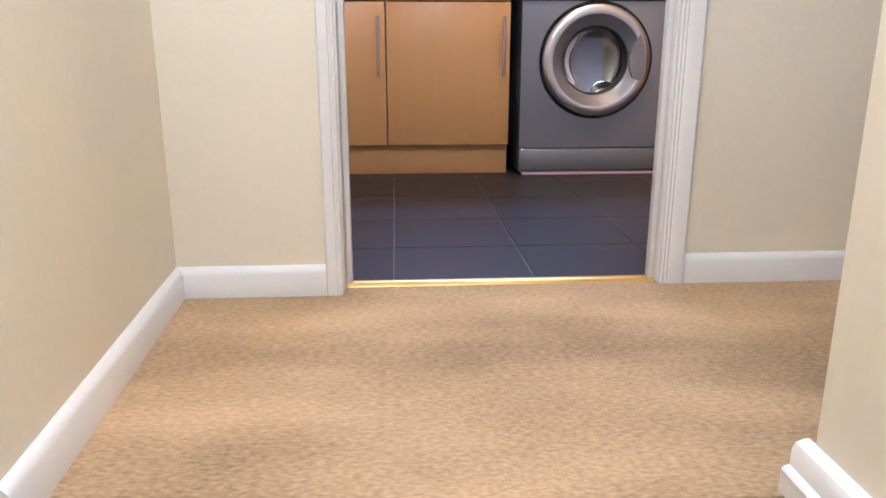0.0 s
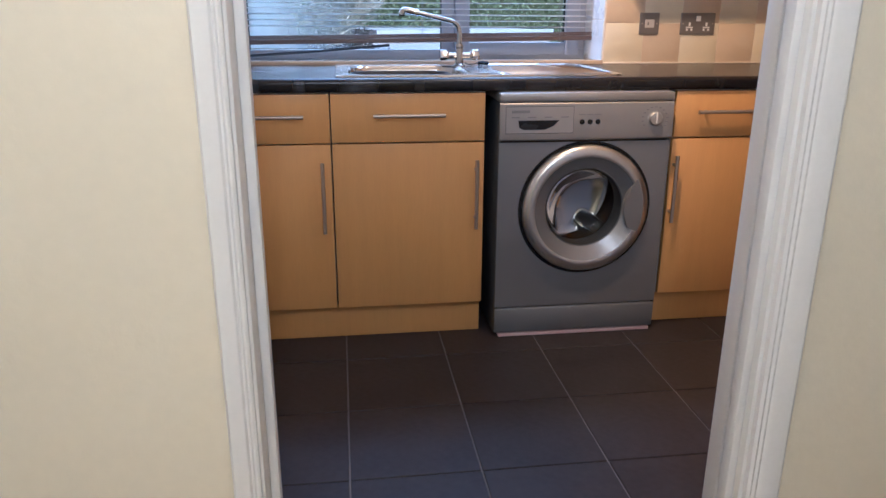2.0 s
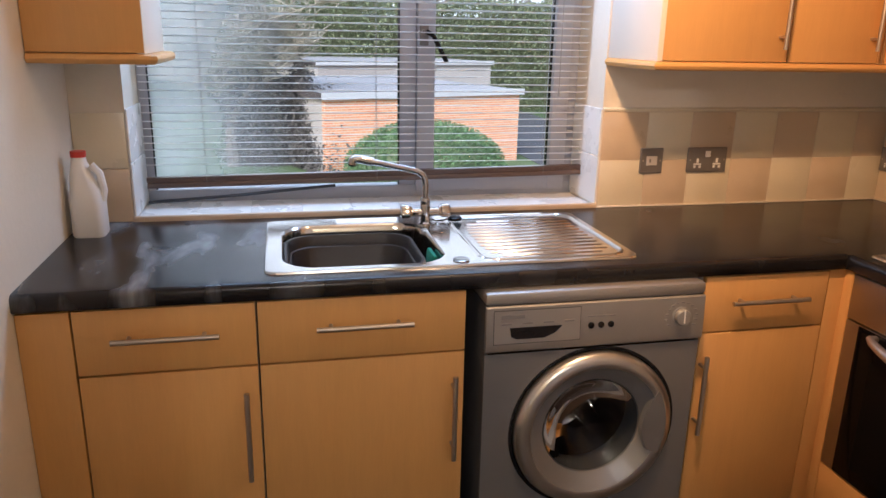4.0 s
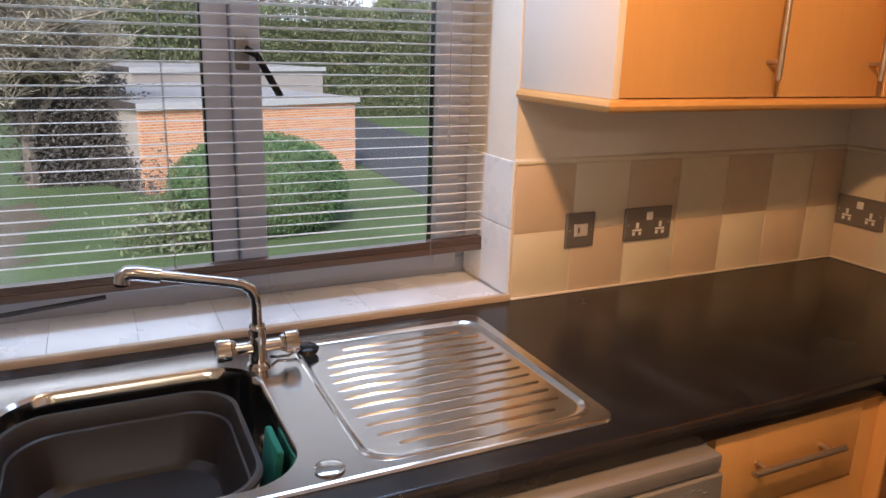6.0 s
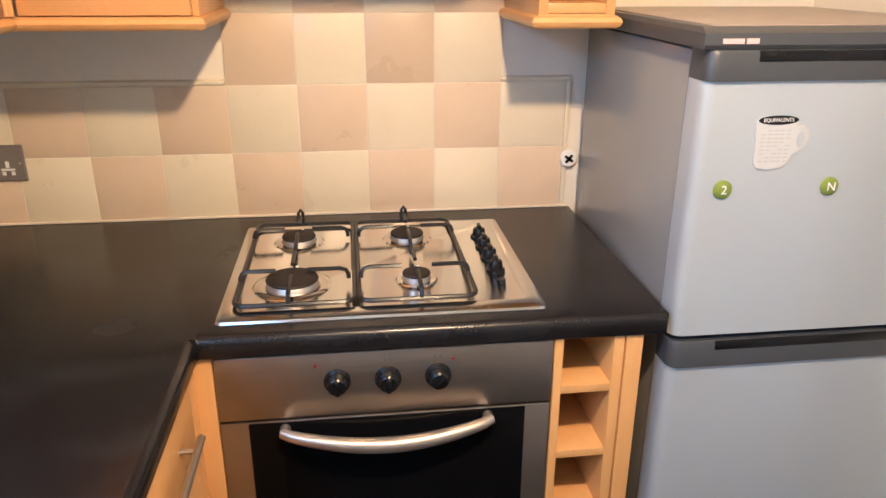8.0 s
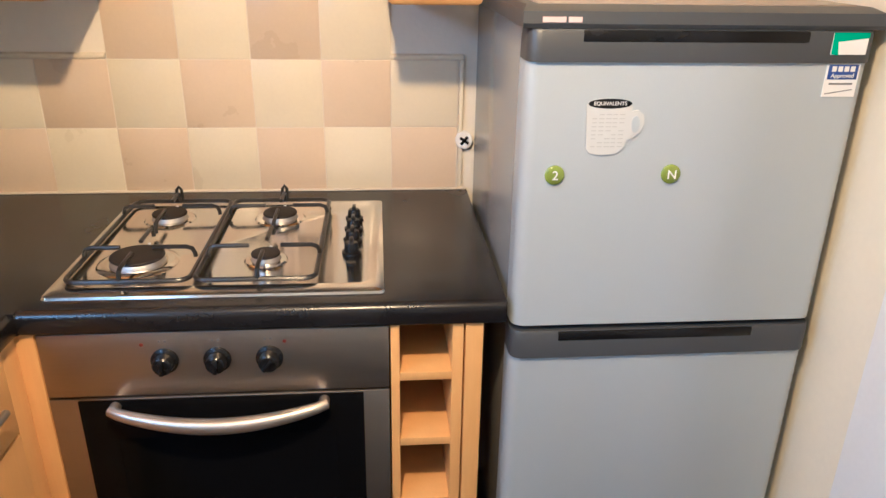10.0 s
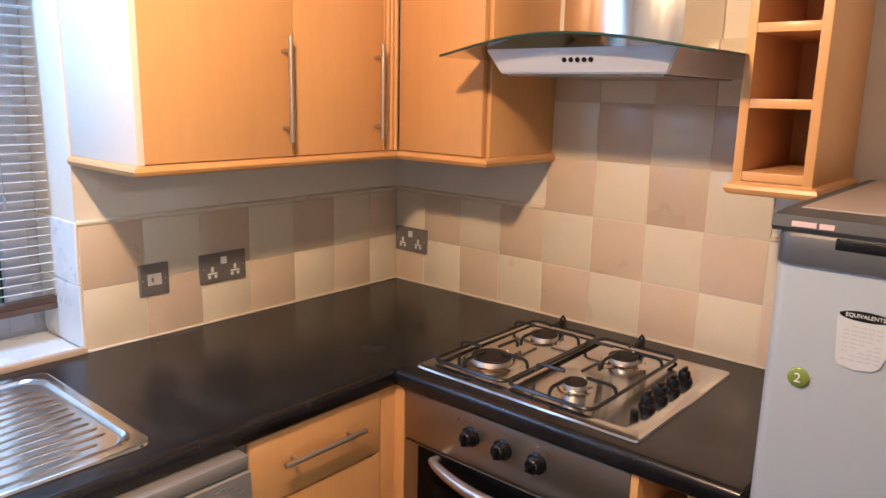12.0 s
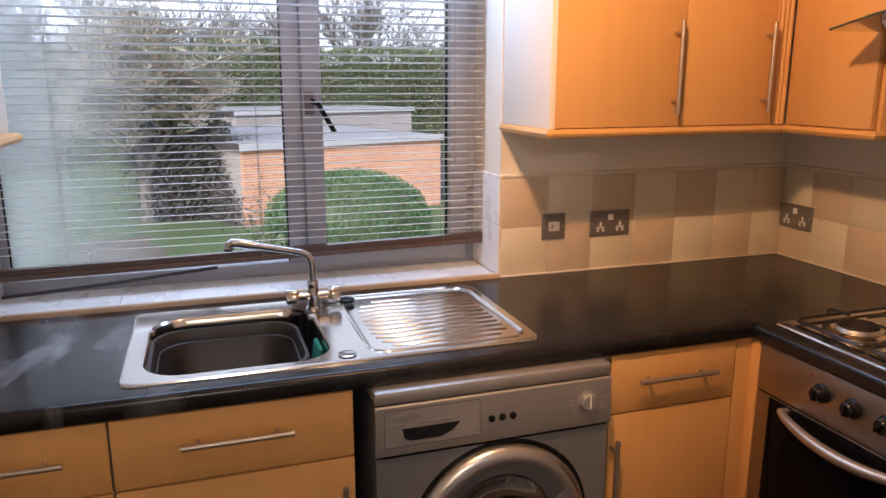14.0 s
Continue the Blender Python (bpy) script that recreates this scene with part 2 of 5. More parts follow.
M_LAWN = mat("lawn_grass", (0.115, 0.15, 0.06), 0.9, vary=0.45, scale=0.5, fine=0.35, fine_scale=14, bump=0.03, bump_scale=18, spec=0.1)
M_SOIL = mat("red_brown_soil", (0.135, 0.10, 0.056), 0.95, vary=0.3, scale=1.5, fine=0.3, fine_scale=12, bump=0.03, bump_scale=12)
M_TARMAC = mat("grey_tarmac", (0.075, 0.07, 0.064), 0.9, vary=0.2, scale=0.8, fine=0.2, fine_scale=30)
M_BRICK = brick_mat()
M_RENDER = mat("grey_side_render", (0.40, 0.34, 0.28), 0.85, vary=0.15, scale=0.8, fine=0.1, fine_scale=9)
M_FELT = mat("pale_roof_felt", (0.33, 0.30, 0.265), 0.9, vary=0.15, scale=0.6, fine=0.08, fine_scale=9)
M_FASCIA = mat("white_fascia", (0.50, 0.47, 0.43), 0.5, vary=0.06)
M_FENCE = mat("dark_fence_timber", (0.075, 0.058, 0.05), 0.85, vary=0.3, scale=2, stretch=(6, 6, 0.6), fine=0.15, fine_scale=14)
M_BARK = mat("grey_brown_bark", (0.17, 0.135, 0.10), 0.9, vary=0.3, scale=3, stretch=(3, 3, 0.6), bump=0.02, bump_scale=14)
M_TWIG = mat("pale_twig_bark", (0.40, 0.34, 0.24), 0.9, vary=0.3, scale=3)
M_LEAF = mat("box_bush_leaf", (0.105, 0.17, 0.055), 0.55, vary=0.45, scale=1.5, fine=0.3, fine_scale=9)
M_IVY = mat("dark_ivy_leaf", (0.105, 0.088, 0.070), 0.8, vary=0.4, scale=2, fine=0.3, fine_scale=9)
M_TWIG_D = mat("grey_far_twig", (0.20, 0.175, 0.14), 0.9, vary=0.3, scale=2)
M_HOOD = mat("brushed_hood_steel", (0.80, 0.81, 0.83), 0.46, metal=0.6, vary=0.05, scale=6, stretch=(1, 0.4, 10), fine=0.04, fine_scale=60)
M_RING = mat("metallic_door_ring", (0.66, 0.64, 0.60), 0.30, metal=0.95, vary=0.04, scale=6)
M_PAPER = mat("off_white_card", (0.53, 0.545, 0.545), 0.5, vary=0.06, scale=20)
M_LEAF_D = mat("dark_hedge_leaf", (0.15, 0.165, 0.070), 0.6, vary=0.5, scale=0.5, fine=0.35, fine_scale=5)


# ---- building helpers ----
def thing(name, place, label, category, group="", kind=""):
    ob = new(name)
    ob.location = place
    ob.empty_display_size = 0.05
    return tagged(ob, label, category, group, kind)


def root_place(parent):
    while parent.parent:
        parent = parent.parent
    return parent.location.copy()


def part(name, bm, material, parent=None, label="", smooth=True):
    """Links a bmesh, drawn in world metres, as one mesh object under its thing or part."""
    if parent is not None:
        bmesh.ops.translate(bm, verts=bm.verts, vec=-root_place(parent))
    me = bpy.data.meshes.new(name)
    bmesh.ops.recalc_face_normals(bm, faces=bm.faces)
    bm.to_mesh(me)
    bm.free()
    for m in (material if isinstance(material, (list, tuple)) else [material]):
        me.materials.append(m)
    if smooth:
        me.shade_smooth()
        me.set_sharp_from_angle(angle=radians(35))
    ob = new(name, me)
    ob.parent = parent
    if label:
        tagged(ob, label)
    return ob


def setting(name, bm, material, label, category, smooth=True):
    return tagged(part(name, bm, material, None, "", smooth), label, category, "", "structure")


def bx(x0, x1, y0, y1, z0, z1, bev=0.0, bm=None, seg=2):
    """A box between two corners, its edges rounded by bev."""
    bm = bm or bmesh.new()
    g = bmesh.ops.create_cube(bm, size=1, matrix=Matrix.Translation(((x0 + x1) / 2, (y0 + y1) / 2, (z0 + z1) / 2)) @ Matrix.Diagonal((abs(x1 - x0), abs(y1 - y0), abs(z1 - z0), 1)))
    if bev:
        es = {e for v in g["verts"] for e in v.link_edges}
        bmesh.ops.bevel(bm, geom=list(es), offset=bev, segments=seg, affect="EDGES", profile=0.5)
    return bm


def cyl(p0, p1, r0, r1=None, seg=20, bm=None):
    bm = bm or bmesh.new()
    a, b = Vector(p0), Vector(p1)
    q = (b - a).to_track_quat("Z", "Y").to_matrix().to_4x4()
    bmesh.ops.create_cone(bm, cap_ends=True, segments=seg, radius1=r0, radius2=r0 if r1 is None else r1, depth=(b - a).length,
                          matrix=Matrix.Translation((a + b) / 2) @ q)
    return bm


def tube(pts, r, seg=10, bm=None, radii=None):
    """A round bar along a line of points."""
    bm = bm or bmesh.new()
    pts = [Vector(p) for p in pts]
    rings, side = [], None
    for i, p in enumerate(pts):
        d = ((pts[min(i + 1, len(pts) - 1)] - p).normalized() + (p - pts[max(i - 1, 0)]).normalized()).normalized()
        if side is None:
            side = d.orthogonal().normalized()
        side = (side - d * side.dot(d)).normalized()
        up = d.cross(side)
        rr = radii[i] if radii else r
        rings.append([bm.verts.new(p + rr * (math.cos(k * math.tau / seg) * side + math.sin(k * math.tau / seg) * up)) for k in range(seg)])
    for a, b in zip(rings, rings[1:]):
        for k in range(seg):
            bm.faces.new((a[k], a[(k + 1) % seg], b[(k + 1) % seg], b[k]))
    bm.faces.new(rings[0][::-1])
    bm.faces.new(rings[-1])
    return bm


def lathe(centre, axis, profile, seg=48, bm=None):
    """Turns a profile of (radius, distance along axis) about an axis through centre."""
    bm = bm or bmesh.new()
    c, ax = Vector(centre), Vector(axis).normalized()
    u = ax.orthogonal().normalized()
    v = ax.cross(u)
    rings = []
    for r, h in profile:
        if r < 1e-6:
            rings.append([bm.verts.new(c + ax * h)])
        else:
            rings.append([bm.verts.new(c + ax * h + r * (math.cos(k * math.tau / seg) * u + math.sin(k * math.tau / seg) * v)) for k in range(seg)])
    for a, b in zip(rings, rings[1:]):
        for k in range(seg):
            j = (k + 1) % seg
            if len(a) == 1 and len(b) == 1:
                continue
            bm.faces.new([a[0], b[j], b[k]] if len(a) == 1 else ([a[k], a[j], b[0]] if len(b) == 1 else [a[k], a[j], b[j], b[k]]))
    return bm


def loft(rings, bm=None, cap_first=True, cap_last=True):
    """Skins closed rings of equal count."""
    bm = bm or bmesh.new()
    vs = [[bm.verts.new(p) for p in ring] for ring in rings]
    n = len(vs[0])
    for a, b in zip(vs, vs[1:]):
        for k in range(n):
            bm.faces.new((a[k], a[(k + 1) % n], b[(k + 1) % n], b[k]))
    if cap_first:
        bm.faces.new(vs[0][::-1])
    if cap_last:
        bm.faces.new(vs[-1])
    return bm


def rrect(cx, cy, w, h, r, z, n=6):
    """A rounded rectangle in the plane z."""
    out = []
    for sx, sy, a0 in ((1, 1, 0), (-1, 1, 90), (-1, -1, 180), (1, -1, 270)):
        for k in range(n + 1):
            a = radians(a0 + 90 * k / n)
            out.append((cx + sx * (w / 2 - r) + r * math.cos(a), cy + sy * (h / 2 - r) + r * math.sin(a), z))
    return out


def extrude_poly(pts, vec, bm=None):
    """A flat outline of 3D points given thickness along vec."""
    vec = Vector(vec)
    return loft([[Vector(p) for p in pts], [Vector(p) + vec for p in pts]], bm)


def bar_handle(parent, a, b, out, name="handle", label="brushed nickel bar handle"):
    """A round bar on two short posts that stand off along out."""
    a, b, out = Vector(a), Vector(b), Vector(out)
    d = (b - a).normalized()
    bm = cyl(a, b, 0.0065, seg=14)
    for p in (a + d * 0.035, b - d * 0.035):
        cyl(p, p - out, 0.005, seg=10, bm=bm)
    return part(name, bm, M_STEEL_HANDLE, parent, label)


def lettering(text, m, size, material, parent, name="lettering", depth=0.0006):
    cu = bpy.data.curves.new("lettering", "FONT")
    cu.body, cu.size, cu.extrude, cu.align_x, cu.align_y = text, size, depth, "CENTER", "CENTER"
    tmp = new("lettering_curve", cu)
    bpy.context.view_layer.update()
    me = bpy.data.meshes.new_from_object(tmp.evaluated_get(bpy.context.evaluated_depsgraph_get()))
    bpy.data.objects.remove(tmp)
    me.transform(Matrix.Translation(-root_place(parent)) @ m)
    me.materials.clear()
    me.materials.append(material)
    ob = new(name, me)
    ob.parent = parent
    return ob


# ---- plan ----
X0, X1 = -1.06, 1.706          # kitchen side walls
YW, YD = 0.64, -1.452           # window wall face, doorway wall's kitchen face
YH, YHR = -1.53, -1.492        # doorway wall's landing face, before and beyond the opening
HX0, HX1 = -0.99, 1.75         # landing side walls
YS = -2.33                     # top of the stairs
CEIL = 2.40
WX0, WX1, WZ0, WZ1 = -0.912, 0.578, 0.905, 2.10   # window opening
DX0, DX1, DTOP = -0.627, 0.088, 2.02              # doorway
RISE, GOING, STEPS = 0.20, 0.22, 13

# ---- structure ----
def wall_with_hole(name, x0, x1, y0, y1, z0, z1, hx0, hx1, hz0, hz1, material, label):
    """A wall along x with one opening, in one mesh."""
    bm = bx(x0, hx0, y0, y1, z0, z1)
    bx(hx1, x1, y0, y1, z0, z1, bm=bm)
    bx(hx0, hx1, y0, y1, hz1, z1, bm=bm)
    if hz0 > z0:
        bx(hx0, hx1, y0, y1, z0, hz0, bm=bm)
    return setting(name, bm, material, label, "wall", False)


def profile_strip(p0, p1, out, shape, bm=None):
    """A moulding from p0 to p1: shape is (outwards, upwards) pairs; out is the way it faces."""
    p0, p1, out = Vector(p0), Vector(p1), Vector(out)
    return loft([[p + out * a + Vector((0, 0, b)) for a, b in shape] for p in (p0, p1)], bm)


wall_window = wall_with_hole("wall_window", X0 - 0.1, X1 + 0.1, YW, YW + 0.30, -0.1, CEIL, WX0, WX1, WZ0, WZ1, M_KWALL, "cream painted kitchen wall around the window")
door_bm = bx(HX0 - 0.1, DX0 - 0.03, YH, YD, -0.1, CEIL)
bx(DX1 + 0.03, X1 + 0.1, YHR, YD, -0.1, CEIL, bm=door_bm)
bx(DX0 - 0.03, DX1 + 0.03, YHR, YD, DTOP + 0.03, CEIL, bm=door_bm)
wall_door = setting("wall_doorway", door_bm, M_WALL, "cream painted wall with an open doorway", "wall", False)
wall_right = setting("wall_cooker", bx(X1, X1 + 0.1, YD, YW, -0.1, CEIL), M_KWALL, "cream painted kitchen wall behind the cooker", "wall", False)
wall_left = setting("wall_kitchen_side", bx(X0 - 0.1, X0, YD, YW, -0.1, CEIL), M_KWALL, "plain cream painted kitchen side wall", "wall", False)
wall_stairs = setting("wall_stairs", loft([[(HX0 - 0.1, YH, z), (HX0, YH, z), (HX0 + 0.04, YS - 0.04, z), (HX0 + 0.04, -6.0, z), (HX0 - 0.1, -6.0, z)] for z in (-2.8, CEIL)]), M_WALL, "cream painted wall beside the stairs and landing", "wall", False)
wall_stub = setting("wall_stairwell", bx(-0.014, 0.1, -6.0, YS, -2.8, CEIL, 0.004), M_WALL, "cream painted wall end at the stairhead", "wall", False)
wall_back = setting("wall_landing_back", bx(0.1, HX1 + 0.1, YS - 0.1, YS, -0.1, CEIL), M_WALL, "plain cream painted landing wall", "wall", False)
wall_hend = setting("wall_landing_end", bx(HX1, HX1 + 0.1, YS, YHR, -0.1, CEIL), M_WALL, "plain cream painted landing end wall", "wall", False)
wall_foot = setting("wall_stair_foot", bx(HX0 - 0.1, 0.1, -6.1, -6.0, -2.8, CEIL), M_WALL, "plain cream wall at the stair foot", "wall", False)
ceil_bm = bx(X0 - 0.1, X1 + 0.1, YH, YW + 0.3, CEIL, CEIL + 0.1)
bx(HX0 - 0.1, HX1 + 0.1, -6.1, YH, CEIL, CEIL + 0.1, bm=ceil_bm)
setting("ceiling", ceil_bm, M_CEIL, "white painted ceiling", "ceiling", False)
floor = setting("floor_kitchen", bx(X0, X1, YH + 0.055, YW, -0.10, -0.004), M_GROUT_D, "dark slate-look tiled kitchen floor", "floor", False)

# landing carpet with its rounded nosing, and carpeted stairs below
carpet = setting("floor_landing", extrude_poly([(HX0, YS, 0), (HX1, YS, 0), (HX1, YHR, 0), (DX1, YHR, 0), (DX1, YH + 0.056, 0), (DX0, YH + 0.056, 0), (DX0, YH, 0), (HX0, YH, 0)], (0, 0, -0.1)), M_CARPET, "worn beige carpet on the landing", "carpet")
stairs = thing("staircase", (-0.48, YS, -2.6), "straight staircase covered in beige carpet", "stairs", "", "structure")
for k in range(STEPS):
    z, y = -RISE * (k + 1), YS - GOING * k
    part("step", bx(HX0, 0.0, y - GOING - 0.02, y, z - RISE, z, 0.008), M_CARPET, stairs)
setting("floor_hall_below", bx(HX0, 0.0, -6.0, YS, -2.75, -2.6), M_CARPET, "beige carpet in the hall below", "carpet")

SKIRT = [(0, 0), (0.016, 0), (0.016, 0.052), (0.012, 0.060), (0.006, 0.066), (0, 0.068)]
skirt = thing("baseboard", (HX0, YH, 0), "white gloss painted skirting board", "skirting", "", "structure")
part("skirting_left", profile_strip((HX0 + 0.039, YS - 0.03, 0), (HX0, YH, 0), (1, 0, 0), SKIRT), M_GLOSS, skirt)
part("skirting_door_side", profile_strip((HX0 + 0.002, YH, 0), (DX0 - 0.040, YH, 0), (0, -1, 0), SKIRT), M_GLOSS, skirt)
part("skirting_far_side", profile_strip((DX1 + 0.062, YHR, 0), (HX1, YHR, 0), (0, -1, 0), SKIRT), M_GLOSS, skirt)
STEP = [(0, 0), (0.030, 0), (0.030, 0.030), (0.027, 0.034), (0.020, 0.036), (0.020, 0.058), (0.016, 0.066), (0.008, 0.070), (0, 0.071)]
part("skirting_stair_end", profile_strip((-0.014, YS - 0.16, 0), (-0.014, YS + 0.012, 0), (-1, 0, 0), STEP), M_GLOSS, skirt)
part("skirting_stair_return", profile_strip((-0.012, YS, 0), (0.1, YS, 0), (0, 1, 0), [(a * 0.6, b * 0.98) for a, b in STEP]), M_GLOSS, skirt)
for x, s in ((HX0 + 0.04, 1), (-0.014, -1)):
    slope = [Vector((x, YS - 0.03, 0.05)), Vector((x, YS - 0.03 - GOING * 12, 0.05 - RISE * 12)), Vector((x, YS - 0.03 - GOING * 12, -0.25 - RISE * 12)), Vector((x, YS - 0.03, -0.25))]
    part("stair_string", extrude_poly(slope, (0.016 * s, 0, 0)), M_GLOSS, skirt)

# door lining, stops and moulded architraves
ARCH = [(0.0, 0.0), (0.011, 0.001), (0.013, 0.006), (0.0118, 0.010), (0.0136, 0.014), (0.0126, 0.018), (0.0155, 0.023), (0.0160, 0.053), (0.012, 0.0585), (0.0, 0.060)]
frame_set = thing("door_1", (DX0, YH, 0), "white gloss door frame with no door hung", "door frame", "", "structure")
part("lining_left", bx(DX0 - 0.03, DX0, YH - 0.002, YD + 0.002, 0.0, DTOP, 0.002), M_GLOSS, frame_set)
part("lining_right", bx(DX1, DX1 + 0.03, YHR - 0.002, YD + 0.002, 0.0, DTOP, 0.002), M_GLOSS, frame_set)
part("lining_head", bx(DX0 - 0.03, DX1 + 0.03, YHR - 0.002, YD + 0.002, DTOP, DTOP + 0.03, 0.002), M_GLOSS, frame_set)
part("stop_left", bx(DX0, DX0 + 0.013, YH + 0.050, YH + 0.075, 0.0, DTOP, 0.002), M_GLOSS, frame_set)
part("stop_right", bx(DX1 - 0.013, DX1, YH + 0.050, YH + 0.075, 0.0, DTOP, 0.002), M_GLOSS, frame_set)
for x, y, d, wide in ((DX0 - 0.004, YH, -1, 0.62), (DX1 + 0.006, YHR, 1, 0.95)):
    ring = [[Vector((x + d * b * wide, y - a, z)) for a, b in ARCH] for z in (0.0, DTOP + 0.07)]
    part("architrave", loft(ring), M_GLOSS, frame_set)
part("architrave_head", loft([[Vector((x, YHR - a, DTOP + 0.006 + b)) for a, b in ARCH] for x in (DX0 - 0.006, DX1 + 0.006)]), M_GLOSS, frame_set)
part("architrave", bx(DX1 + 0.006, DX1 + 0.062, YD, YD + 0.016, 0.0, DTOP + 0.06, 0.004), M_GLOSS, frame_set)
door_leaf = thing("door", (0.45, YD + 0.05, 0), "plain white painted door folded open against the wall", "door")
LY = YD + 0.066
part("door_panel", bx(0.114, 0.790, LY, LY + 0.040, 0.006, 1.985, 0.002), M_GLOSS, door_leaf)
for z in (0.22, 1.75):
    part("hinge", cyl((0.106, LY - 0.010, z), (0.106, LY - 0.010, z + 0.075), 0.006, seg=12), M_GLOSS, door_leaf, "painted-over steel hinge")
strip_bm = loft([[(x, YH + 0.04 + a, b) for a, b in ((0, 0), (0.006, 0.006), (0.016, 0.009), (0.030, 0.007), (0.037, 0.0))] for x in (DX0, DX1)])
tagged(part("threshold_strip", strip_bm, M_BRASS), "shiny brass carpet threshold strip in the doorway", "threshold strip", "", "structure")

# ---- window ----
win = thing("window_1", (WX0, 0.9, WZ0), "white plastic double casement window behind a blind", "window", "", "structure")
YG = 0.87
FB, FT = 0.912, WZ1
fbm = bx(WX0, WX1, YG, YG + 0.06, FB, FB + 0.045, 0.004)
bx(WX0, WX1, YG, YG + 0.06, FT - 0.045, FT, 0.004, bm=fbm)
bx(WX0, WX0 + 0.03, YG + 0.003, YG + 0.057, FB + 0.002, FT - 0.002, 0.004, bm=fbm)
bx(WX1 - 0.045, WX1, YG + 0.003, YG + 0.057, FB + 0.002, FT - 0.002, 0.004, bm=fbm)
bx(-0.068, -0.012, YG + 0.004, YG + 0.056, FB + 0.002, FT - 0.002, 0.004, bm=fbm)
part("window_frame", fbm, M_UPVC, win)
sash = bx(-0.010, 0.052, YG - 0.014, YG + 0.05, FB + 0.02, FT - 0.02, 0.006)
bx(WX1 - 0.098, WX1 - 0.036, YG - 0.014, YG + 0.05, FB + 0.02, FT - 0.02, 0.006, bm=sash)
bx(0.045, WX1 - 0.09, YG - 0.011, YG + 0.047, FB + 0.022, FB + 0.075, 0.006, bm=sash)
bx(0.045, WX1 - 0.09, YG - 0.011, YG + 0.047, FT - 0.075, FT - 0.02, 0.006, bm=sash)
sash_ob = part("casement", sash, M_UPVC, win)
gasket = bx(0.052, 0.0555, YG + 0.008, YG + 0.03, FB + 0.075, FT - 0.075)
bx(WX1 - 0.1015, WX1 - 0.098, YG + 0.008, YG + 0.03, FB + 0.075, FT - 0.075, bm=gasket)
bx(-0.0715, -0.068, YG + 0.008, YG + 0.03, FB + 0.045, FT - 0.045, bm=gasket)
bx(WX0 + 0.03, WX0 + 0.0335, YG + 0.008, YG + 0.03, FB + 0.045, FT - 0.045, bm=gasket)
part("gasket", gasket, M_BLACK, win, "black rubber gasket")
for a, b in ((WX0 + 0.028, -0.066), (0.050, WX1 - 0.096)):
    pane = part("pane", bx(a, b, YG + 0.02, YG + 0.024, FB + 0.03, FT - 0.03), M_PANE, win, "clear glass pane", False)
    pane.visible_shadow = False
hd = bx(-0.004, 0.026, YG - 0.026, YG - 0.012, 1.435, 1.505, 0.004)
cyl((0.011, YG - 0.03, 1.478), (0.011, YG - 0.05, 1.478), 0.010, bm=hd)
mist = bpy.data.materials.new("misted_glass_film")
mist.use_nodes = True
mt = mist.node_tree
mt.nodes.remove(mt.nodes["Principled BSDF"])
m_tr, m_df, m_mx, m_ns, m_co, m_sp, m_r1, m_r2, m_mu = (mt.nodes.new("ShaderNode" + q) for q in ("BsdfTransparent", "BsdfTranslucent", "MixShader", "TexNoise", "TexCoord", "SeparateXYZ", "MapRange", "MapRange", "Math"))
mt.links.new(m_co.outputs["Object"], m_ns.inputs["Vector"])
m_ns.inputs["Scale"].default_value, m_ns.inputs["Detail"].default_value = 4.0, 4
mt.links.new(m_co.outputs["Object"], m_sp.inputs[0])
for node, lo, hi, a, b in ((m_r1, 0.02, 0.48, 0.66, 0.0), (m_r2, 0.3, 0.7, 0.45, 1.0)):
    node.inputs["From Min"].default_value, node.inputs["From Max"].default_value = lo, hi
    node.inputs["To Min"].default_value, node.inputs["To Max"].default_value = a, b
mt.links.new(m_sp.outputs[0], m_r1.inputs["Value"])
mt.links.new(m_ns.outputs[0], m_r2.inputs["Value"])
m_mu.operation = "MULTIPLY"
mt.links.new(m_r1.outputs[0], m_mu.inputs[0])
mt.links.new(m_r2.outputs[0], m_mu.inputs[1])
mt.links.new(m_mu.outputs[0], m_mx.inputs[0])
m_df.inputs[0].default_value = (0.96, 0.97, 0.97, 1)
mt.links.new(m_tr.outputs[0], m_mx.inputs[1])
mt.links.new(m_df.outputs[0], m_mx.inputs[2])
mt.links.new(m_mx.outputs[0], mt.nodes["Material Output"].inputs[0])
film = part("mist_film", bx(WX0 + 0.034, -0.40, YG + 0.016, YG + 0.0165, FB + 0.05, FT - 0.05), mist, win, "misted patch inside the glass", False)
film.visible_shadow = False
hnd = part("window_handle", hd, M_PLATE, sash_ob, "grey window handle")
lever = tube([(0.011, YG - 0.052, 1.480), (0.035, YG - 0.056, 1.468), (0.055, YG - 0.058, 1.430), (0.082, YG - 0.056, 1.382)], 0.008, bm=None)
part("window_lever", lever, M_BLACK, sash_ob, "black lever of the window handle")

sill = thing("window_sill", (WX0, YW, 0.905), "white tiled window sill behind the sink", "window sill", "", "structure")
part("sill_bed", bx(WX0, WX1, YW, YG, 0.9, 0.9135), M_GROUT_W, sill)
part("sill_trim", bx(WX0 - 0.004, WX1 + 0.001, YW - 0.012, YW + 0.004, 0.906, 0.926, 0.004), M_TILE_E, sill, "buff tile edge trim")
n_sill = 9
tw = (WX1 - WX0 - 0.02) / n_sill
for k in range(n_sill):
    a = WX0 + 0.01 + k * tw
    part("tile", bx(a + 0.0005, a + tw - 0.0005, YW + 0.005, YG - 0.001, 0.9136, 0.9158 + 0.0003 * (k % 2), 0.0006, seg=1), M_TILE_W, sill)
rev = thing("window_reveal_trim", (WX1, YW, 0.92), "white tiles lining the lower window reveal", "reveal tiles", "", "structure")
